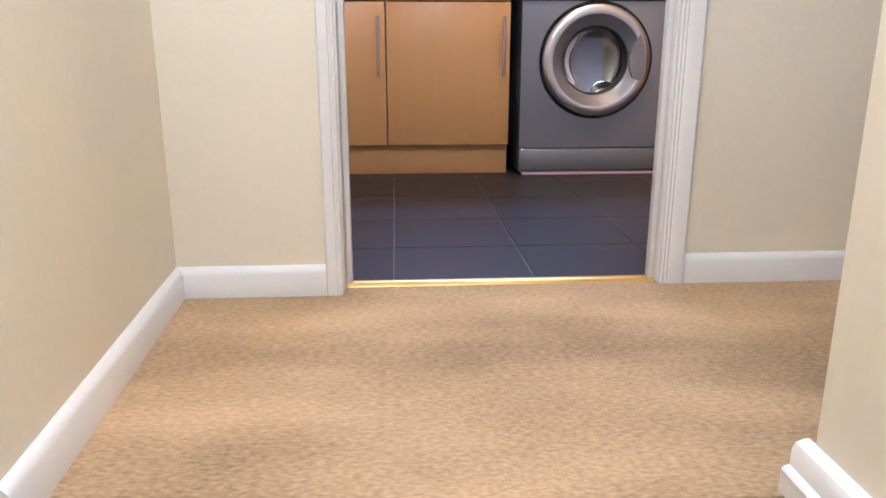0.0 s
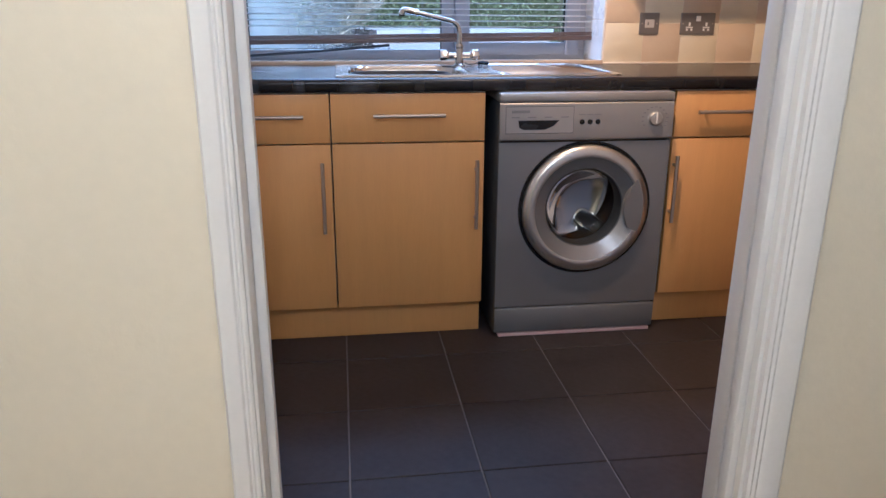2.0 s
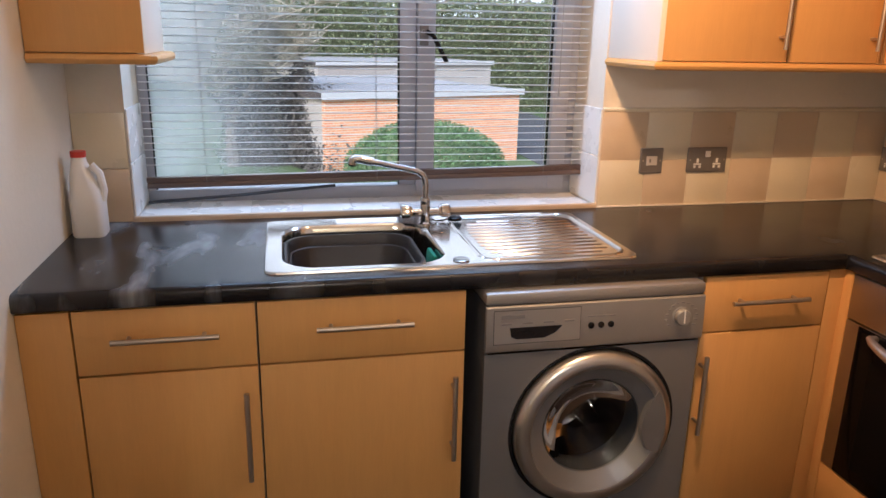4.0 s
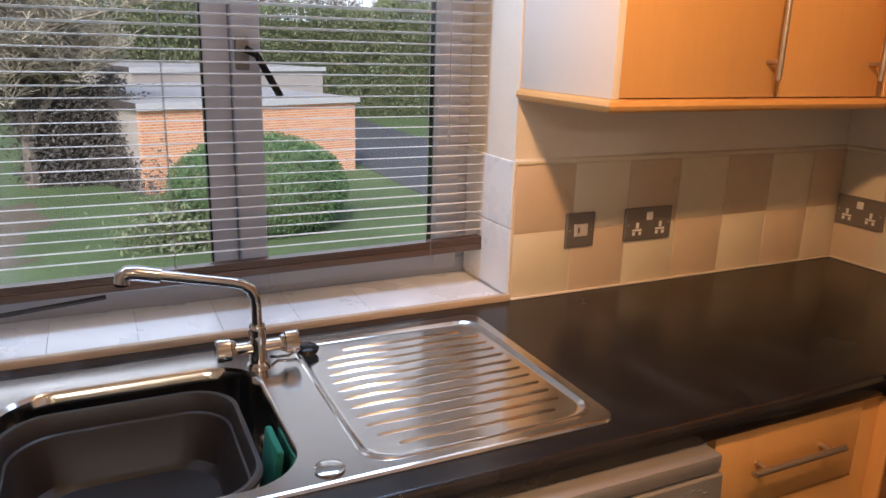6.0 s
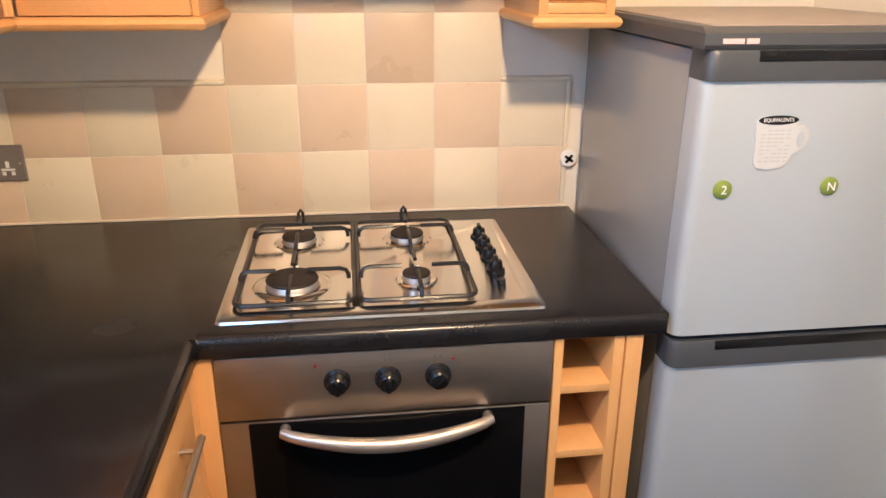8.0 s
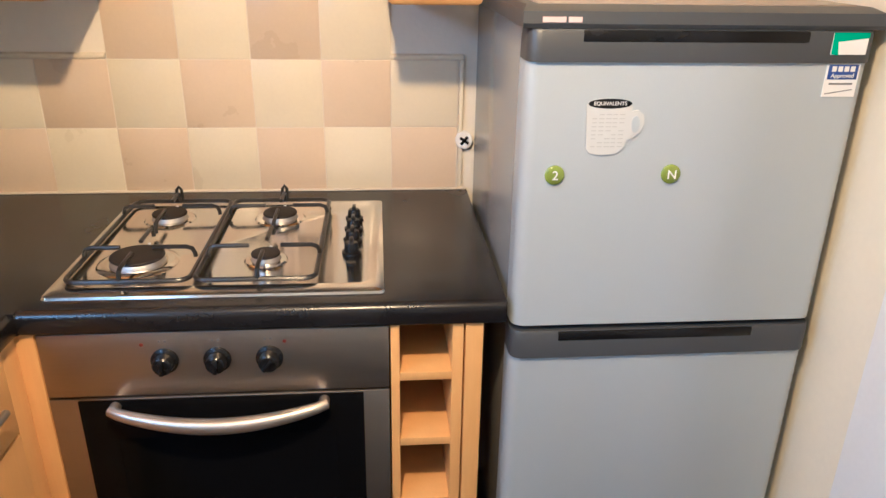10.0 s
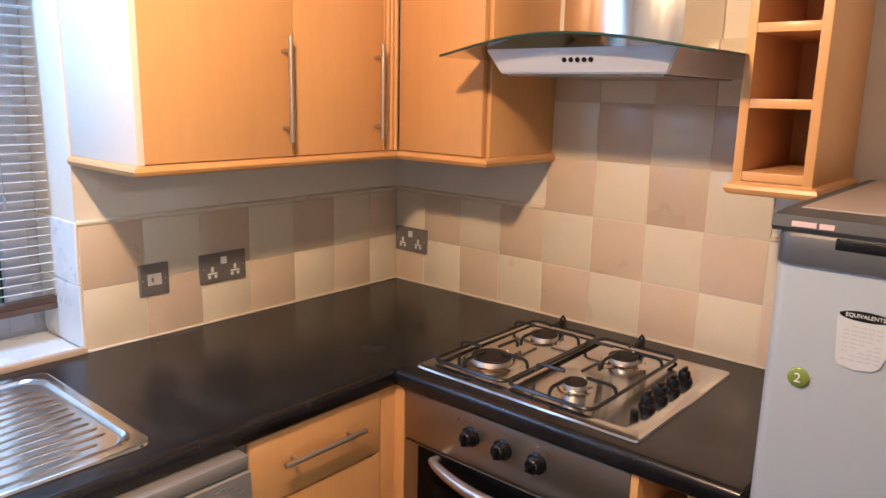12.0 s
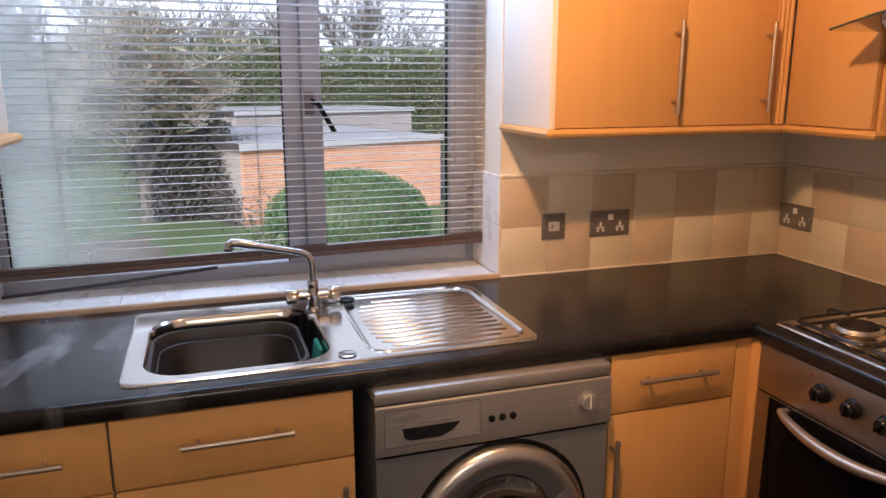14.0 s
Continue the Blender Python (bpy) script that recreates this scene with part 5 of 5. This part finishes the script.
socket_plate("fused_switch", "gunmetal fused switch plate on the tiles", pose(0.765, YW - 0.0085, 1.071), 0.084, "spur")
socket_plate("double_socket", "gunmetal double socket with white switches", pose(0.976, YW - 0.0085, 1.071), 0.150, "double")
socket_plate("double_socket", "gunmetal double socket with white switches", pose(X1 - 0.0085, 0.552, 1.064, 0, 0, -90), 0.150, "double")
hook = thing("wall_hook", (X1 - 0.009, -0.838, 1.040), "small round white wall disc with a black cross", "hook")
part("disc", lathe((X1 - 0.001, -0.838, 1.040), (-1, 0, 0), [(0.022, 0), (0.022, 0.016), (0.019, 0.019), (0, 0.0195)], 28), M_WHITE, hook)
for a in (35, -50):
    cb = bx(X1 - 0.0235, X1 - 0.0195, -0.838 - 0.013, -0.838 + 0.013, 1.0365, 1.0435, 0.001)
    bmesh.ops.rotate(cb, verts=cb.verts, cent=(X1, -0.838, 1.04), matrix=Matrix.Rotation(radians(a), 3, "X"))
    part("cross_arm", cb, M_BLACK, hook)

# ---- milk bottle ----
mb = thing("milk_bottle", (-1.0, 0.50, TOP), "white plastic milk bottle with a red cap on the worktop", "bottle")
BXC, BYC = -1.003, 0.50
bot = loft([rrect(BXC + s, BYC, w, w * 1.0, r, TOP + z, 5) for w, r, z, s in ((0.080, 0.02, 0.0, 0), (0.086, 0.022, 0.006, 0), (0.086, 0.022, 0.10, 0), (0.080, 0.025, 0.13, 0), (0.060, 0.026, 0.175, -0.008), (0.040, 0.0195, 0.205, -0.012), (0.036, 0.0175, 0.220, -0.012))])
bt = part("bottle", bot, M_WHITE, mb)
part("grip", tube([(BXC + 0.020, BYC - 0.012, TOP + 0.20), (BXC + 0.040, BYC - 0.012, TOP + 0.175), (BXC + 0.046, BYC - 0.012, TOP + 0.13), (BXC + 0.040, BYC - 0.012, TOP + 0.10)], 0.011, 10), M_WHITE, mb)
part("cap", cyl((BXC - 0.012, BYC, TOP + 0.220), (BXC - 0.012, BYC, TOP + 0.236), 0.020, seg=24), M_RED, mb, "red screw cap")

# ---- lamps ----
for nm, at, lab in (("ceiling_lamp", KITCHEN_BULB, "plain ceiling lamp with a lit bulb"), ("ceiling_lamp", HALL_BULB, "plain landing ceiling lamp with a lit bulb")):
    L = thing(nm, (at[0], at[1], CEIL), lab, "ceiling lamp")
    part("rose", lathe((at[0], at[1], CEIL), (0, 0, -1), [(0.0, 0), (0.045, 0), (0.045, 0.015), (0.02, 0.03), (0, 0.03)], 24), M_WHITE, L)
    part("holder", cyl((at[0], at[1], CEIL - 0.02), (at[0], at[1], at[2] + 0.075), 0.017, seg=16), M_WHITE, L)
    bulb = part("bulb", lathe((at[0], at[1], at[2] + 0.075), (0, 0, -1), [(0.014, 0), (0.018, 0.02), (0.026, 0.05), (0.024, 0.075), (0.012, 0.10), (0.0, 0.104)], 24), M_GLOW, L, "lit bulb")
    bulb.visible_shadow = False

# ---- outdoors ----
GZ0 = -2.6
ground = setting("ground", bx(-900, 900, 1.2, 1800, GZ0 - 0.5, GZ0), M_LAWN, "green lawn running to the distance", "lawn", False)
setting("backdrop", bx(-700, 700, 400, 401, -60, 260), M_HAZE, "pale overcast sky beyond the trees", "sky", False)
bed = bmesh.new()
bmesh.ops.create_circle(bed, cap_ends=True, segments=64, radius=1, matrix=Matrix.Translation((-2.5, 16.6, GZ0 + 0.006)) @ Matrix.Diagonal((1.1, 3.0, 1, 1)))
for v in bed.verts:
    v.co.x += 0.9 * noise.noise(v.co * 1.1)
    v.co.y += 1.6 * noise.noise(v.co * 1.0 + Vector((5, 0, 0)))
setting("soil_bed", bed, M_SOIL, "reddish brown bare soil bed in the lawn", "soil")
setting("road", bx(7.9, 13.0, 12, 60, GZ0 + 0.005, GZ0 + 0.02), M_TARMAC, "grey tarmac drive beside the garage", "road", False)
setting("outer_wall", bx(X0 - 0.4, X0 - 0.1, YW + 0.3, YW + 0.36, GZ0, CEIL), M_BRICK, "brick outside wall of the house", "wall", False)

GA = radians(19)
GU, GV = Vector((math.cos(GA), math.sin(GA), 0)), Vector((-math.sin(GA), math.cos(GA), 0))


def garage(name, corner, wide, deep, top, label, facing):
    g = thing(name, (corner[0], corner[1], GZ0), label, "garage")
    c = Vector((corner[0], corner[1], 0))

    def slab(u0, u1, v0, v1, z0, z1):
        q = [c + GU * u + GV * v for u, v in ((u0, v0), (u1, v0), (u1, v1), (u0, v1))]
        return loft([[Vector((p.x, p.y, z)) for p in q] for z in (z0, z1)])
    part("wall_front", slab(0, wide, 0, 0.22, GZ0, top), facing, g)
    part("wall_side", slab(0, 0.22, 0.22, deep, GZ0, top), M_RENDER, g)
    part("wall_far_side", slab(wide - 0.22, wide, 0.22, deep, GZ0, top), M_BRICK, g)
    part("wall_back", slab(0.22, wide - 0.22, deep - 0.22, deep, GZ0, top), M_BRICK, g)
    part("fascia", slab(-0.12, wide + 0.12, -0.12, -0.06, top - 0.02, top + 0.17), M_FASCIA, g, "pale fascia board")
    part("fascia", slab(-0.12, -0.06, -0.06, deep + 0.1, top - 0.02, top + 0.17), M_FENCE, g, "dark fascia board")
    part("roof", slab(-0.06, wide + 0.12, -0.06, deep + 0.1, top, top + 0.13), M_FELT, g, "flat pale felt roof")
    return g


garage("garage", (0.80, 20.0), 7.0, 9.0, -0.36, "flat-roofed orange brick garage behind a bush", M_BRICK)
garage("garage", (1.2, 31.0), 9.0, 7.0, 0.15, "second flat-roofed garage with a pale roof", M_RENDER)

def leaf_cloud(count, place, size, seed):
    """Many small folded leaf cards at places given by place(rng)."""
    rng = np.random.default_rng(seed)
    at = np.array([tuple(place(rng)) for _ in range(count)])
    u, w = rng.normal(size=(count, 3)), rng.normal(size=(count, 3))
    u /= np.linalg.norm(u, axis=1)[:, None]
    w -= u * (u * w).sum(1)[:, None]
    w /= np.linalg.norm(w, axis=1)[:, None]
    s = size * rng.uniform(0.6, 1.4, (count, 1))
    n = np.cross(u, w) * s * 0.12
    verts = np.stack([at - u * s, at - w * s * 0.45 + n, at + u * s, at + w * s * 0.45 + n], 1).reshape(-1, 3)
    b = np.arange(count)[:, None] * 4
    faces = np.concatenate([b + [[0, 1, 2]], b + [[0, 2, 3]]])
    me = bpy.data.meshes.new("leaves")
    me.from_pydata(verts.tolist(), [], faces.tolist())
    return me


def leaf_part(name, me, material, parent, label=""):
    me.materials.append(material)
    me.transform(Matrix.Translation(-root_place(parent)))
    ob = new(name, me)
    ob.parent = parent
    return tagged(ob, label) if label else ob


# clipped round bush in front of the garage
bush = thing("bush", (2.95, 15.6, GZ0), "clipped round green bush in front of the garage", "bush")
BC, BR = Vector((2.95, 15.6, GZ0 + 0.85)), Vector((1.95, 1.7, 1.25))


def bush_at(rng):
    while True:
        d = Vector(rng.normal(size=3)).normalized()
        p = Vector((BC.x + BR.x * d.x, BC.y + BR.y * d.y, BC.z + BR.z * d.z))
        if p.z > GZ0 + 0.03:
            return p.lerp(BC, rng.uniform(-0.03, 0.16) + 0.05 * noise.noise(p * 1.6))


core = bmesh.new()
bmesh.ops.create_icosphere(core, subdivisions=3, radius=0.9, matrix=Matrix.Translation(BC) @ Matrix.Diagonal((*BR, 1)))
for v in core.verts:
    v.co = v.co.lerp(BC, 0.06 * noise.noise(v.co * 2)) 
    v.co.z = max(v.co.z, GZ0)
part("inner_growth", core, M_LEAF_D, bush)
leaf_part("foliage", leaf_cloud(34000, bush_at, 0.036, 3), M_LEAF, bush, "dense small green leaves")

thicket = thing("ivy_thicket", (-0.6, 22.0, GZ0), "dark ivy thicket between the tree and the garage", "thicket")


def thicket_at(rng):
    h = rng.uniform(0, 1)
    h = h ** 0.8
    x = -1.90 + 2.05 * rng.uniform(0, 1) + 0.75 * (1 - h) * rng.uniform(0, 1) + rng.normal() * 0.32 + 0.4 * noise.noise(Vector((h * 5, 1, 2)))
    return (x, 22.2 - 2.4 * (1 - h) * max(0.0, x + 0.2) + rng.normal() * 0.25, GZ0 + abs(h * (2.7 + 0.5 * noise.noise(Vector((x * 2, 0, 0)))) + rng.normal() * 0.22))


leaf_part("foliage", leaf_cloud(32000, thicket_at, 0.065, 6), M_IVY, thicket, "dark brown-green ivy leaves")
tc = bmesh.new()
bmesh.ops.create_icosphere(tc, subdivisions=3, radius=1, matrix=Matrix.Translation((-0.85, 22.5, GZ0 + 1.1)) @ Matrix.Diagonal((1.00, 0.25, 1.15, 1)))
for v in tc.verts:
    v.co += 0.12 * noise.noise_vector(v.co * 1.5)
    v.co.z = max(v.co.z, GZ0)
part("inner_growth", tc, M_IVY, thicket)

# low shrubs by the soil bed
shrub = thing("shrub", (0.2, 14.2, GZ0), "low ragged green shrub at the lawn edge", "shrub")
leaf_part("foliage", leaf_cloud(2600, lambda r: (1.0 + r.normal() * 0.45, 14.6 + r.normal() * 0.4, GZ0 + abs(r.normal()) * 0.38), 0.06, 8), M_LEAF_D, shrub)

# hedge and woodland behind
hedge = thing("hedge", (10, 40, GZ0), "tall dark green hedge behind the garages", "hedge", "", "stuff")


def hedge_at(rng):
    x = -26.0 + 56 * rng.uniform(0, 1)
    top = 3.3 + 1.2 * noise.noise(Vector((x * 0.22, 0, 3))) + 0.6 * noise.noise(Vector((x * 0.9, 2, 3)))
    z = GZ0 + (top - GZ0) * (1 - rng.uniform(0, 1) ** 1.4)
    return (x, 39 + rng.normal() * 0.9 + 0.03 * abs(x), z)


leaf_part("foliage", leaf_cloud(190000, hedge_at, 0.08, 5), M_LEAF_D, hedge)
hcore = bmesh.new()
for k in range(29):
    x = -25.0 + 2 * k
    bx(x - 1.05, x + 1.05, 40.2, 41.5, GZ0, 2.5 + 0.9 * noise.noise(Vector((x * 0.22, 0, 3))), bm=hcore)
part("inner_growth", hcore, M_LEAF_D, hedge)


def bare_tree(name, base, height, trunk, seed, label, spread=1.0, depth=5, material=None, first=0.28, least=0.009):
    """A leafless tree: trunk, limbs that fork, and fine twigs."""
    t = thing(name, base, label, "tree", "bare trees")
    rng = random.Random(seed)
    wood, twig = bmesh.new(), bmesh.new()

    def grow(p, d, length, r, level):
        pts, radii = [p], [r]
        n = 4 if level < 2 else 3
        for k in range(n):
            d = (d + Vector((rng.uniform(-1, 1), rng.uniform(-1, 1), rng.uniform(-0.4, 0.7))) * 0.16).normalized()
            p = p + d * (length / n)
            pts.append(p)
            radii.append(max(least, r * (1 - 0.45 * (k + 1) / n)))
        tube(pts, r, 8 if level < 2 else (5 if level < 4 else 3), wood if level < 3 else twig, radii)
        if level >= depth:
            return
        kids = (5, 4, 5, 5, 4)[min(level, 4)] if depth > 5 else (3, 4, 4, 4, 4)[min(level, 4)]
        for k in range(kids):
            i = rng.randint(max(1, n - 2), n) if level == 0 else rng.randint(1, n)
            side = Vector((rng.uniform(-1, 1), rng.uniform(-1, 1), rng.uniform(-0.15, 0.55))).normalized()
            grow(pts[i], (d * 0.55 + side * 0.85 * spread).normalized(), length * rng.uniform(0.60, 0.82), radii[i] * 0.73, level + 1)

    grow(Vector(base), Vector((0.02, 0, 1)), height * first, trunk, 0)
    part("trunk", wood, M_BARK, t, "", True)
    part("crown", twig, material or M_TWIG, t, "tangle of bare pale twigs", False)
    return t


bare_tree("tree", (-1.95, 22.0, GZ0), 13.6, 0.23, 11, "broad bare garden tree with pale twiggy crown", 1.0, 6, None, 0.20, 0.013)
for k in range(16):
    x = -17.5 + 2.55 * k + (0.9, -0.5, 0.3, -0.8)[k % 4]
    bare_tree("tree", (x, 44.5 + (k * 7) % 5, GZ0), 10.2 + (k * 5) % 4 * 0.7, 0.14, 21 + k, "distant slim bare tree behind the hedge", 0.55, 5, M_TWIG_D, 0.36, 0.017)

# ---- tiles, piece by piece ----
TS = 0.335
ft_me = {}
for i in range(9):
    for j in range(7):
        xa, ya = -1.190 + TS * i, -1.825 + TS * j
        a, b = max(xa + 0.002, X0), min(xa + TS - 0.002, X1)
        c, d = max(ya + 0.002, YH + 0.078), min(ya + TS - 0.002, YW)
        if b - a < 0.02 or d - c < 0.02:
            continue
        key = (round(b - a, 4), round(d - c, 4))
        if key not in ft_me:
            o = part("floor_tile", bx(-(b - a) / 2, (b - a) / 2, -(d - c) / 2, (d - c) / 2, -0.010, 0.0, 0.0018, seg=1), M_FTILE)
            ft_me[key] = o.data
        else:
            o = new("floor_tile", ft_me[key])
        o.parent = floor
        o.location = ((a + b) / 2, (c + d) / 2, 0)
        o.rotation_euler = (radians(random.uniform(-0.05, 0.05)), radians(random.uniform(-0.05, 0.05)), 0)

wt_me = {}
random.seed(12)


def wall_tile(parent, along, a, b, z0, z1, dark):
    """One glazed tile; along is 'x' on the window wall, 'y' on the cooker wall."""
    key = (along, round(b - a, 4), round(z1 - z0, 4), dark)
    w, h = (b - a) / 2, (z1 - z0) / 2
    if key not in wt_me:
        bm = bx(-w, w, -0.0085, -0.001, -h, h, 0.0014, seg=2) if along == "x" else bx(-0.0085, -0.001, -w, w, -h, h, 0.0014, seg=2)
        o = part("wall_tile", bm, M_TILE_B if dark else M_TILE_A)
        wt_me[key] = o.data
    else:
        o = new("wall_tile", wt_me[key])
    o.parent = parent
    o.location = ((a + b) / 2, YW, (z0 + z1) / 2) if along == "x" else (X1, (a + b) / 2, (z0 + z1) / 2)
    o.rotation_euler = (radians(random.uniform(-0.25, 0.25)), radians(random.uniform(-0.25, 0.25)), radians(random.uniform(-0.2, 0.2)))


T, G = 0.1635, 0.0012
ROWZ = [0.910, 1.0725, 1.2355, 1.398, 1.5615, 1.725]
part("grout", bx(WX1, X1, YW - 0.0068, YW - 0.0005, 0.910, 1.236), M_GROUT_L, wall_window, "", False)
for r in range(2):
    for k in range(7):
        a = 0.580 + 0.1645 * k
        b = min(a + 0.1645, X1 - 0.006)
        if b - a > 0.02:
            wall_tile(wall_window, "x", a + G, b - G, ROWZ[r] + G, ROWZ[r + 1] - G, (k + r) % 2 == 1)
for r in range(2):
    wall_tile(wall_window, "x", X0 + G, WX0 - 0.002, ROWZ[r] + G, ROWZ[r + 1] - G, r == 0)
cols = [0.002 + 0.1645 * k for k in range(4, -6, -1)]
for i in range(len(cols) - 1):
    hi, lo = min(cols[i], YW - 0.009), max(cols[i + 1], -0.822)
    if hi - lo < 0.02:
        continue
    behind = -0.66 < (hi + lo) / 2 < 0.0
    for r in range(5 if behind else 2):
        wall_tile(wall_right, "y", lo + G, hi - G, ROWZ[r] + G, ROWZ[r + 1] - G, (i + r) % 2 == 0)
gb = bx(X1 - 0.0068, X1 - 0.0005, -0.822, YW - 0.0068, 0.910, 1.236)
bx(X1 - 0.0068, X1 - 0.0005, -0.656, 0.002, 1.236, 1.725, bm=gb)
part("grout", gb, M_GROUT_L, wall_right, "", False)
TRIM = [(0, 0), (0.009, 0), (0.0115, 0.004), (0.011, 0.009), (0.006, 0.0125), (0, 0.013)]
part("tile_border", profile_strip((WX1, YW, 1.2365), (X1 - 0.010, YW, 1.2365), (0, -1, 0), TRIM), M_TILE_A, wall_window)
part("tile_border", profile_strip((X1, YW - 0.010, 1.2365), (X1, 0.004, 1.2365), (-1, 0, 0), TRIM), M_TILE_A, wall_right)
part("tile_border", profile_strip((X1, -0.657, 1.2365), (X1, -0.834, 1.2365), (-1, 0, 0), TRIM), M_TILE_A, wall_right)
part("tile_border", bx(X1 - 0.0105, X1, -0.835, -0.823, 0.910, 1.2362, 0.003), M_TILE_A, wall_right)
part("sealant", bx(WX1, X1, YW - 0.016, YW - 0.0087, TOP + 0.0002, TOP + 0.006, 0.002), M_GROUT_L, wall_window)
part("sealant", bx(X1 - 0.016, X1 - 0.0087, WEND, YW - 0.016, TOP + 0.0002, TOP + 0.006, 0.002), M_GROUT_L, wall_right)
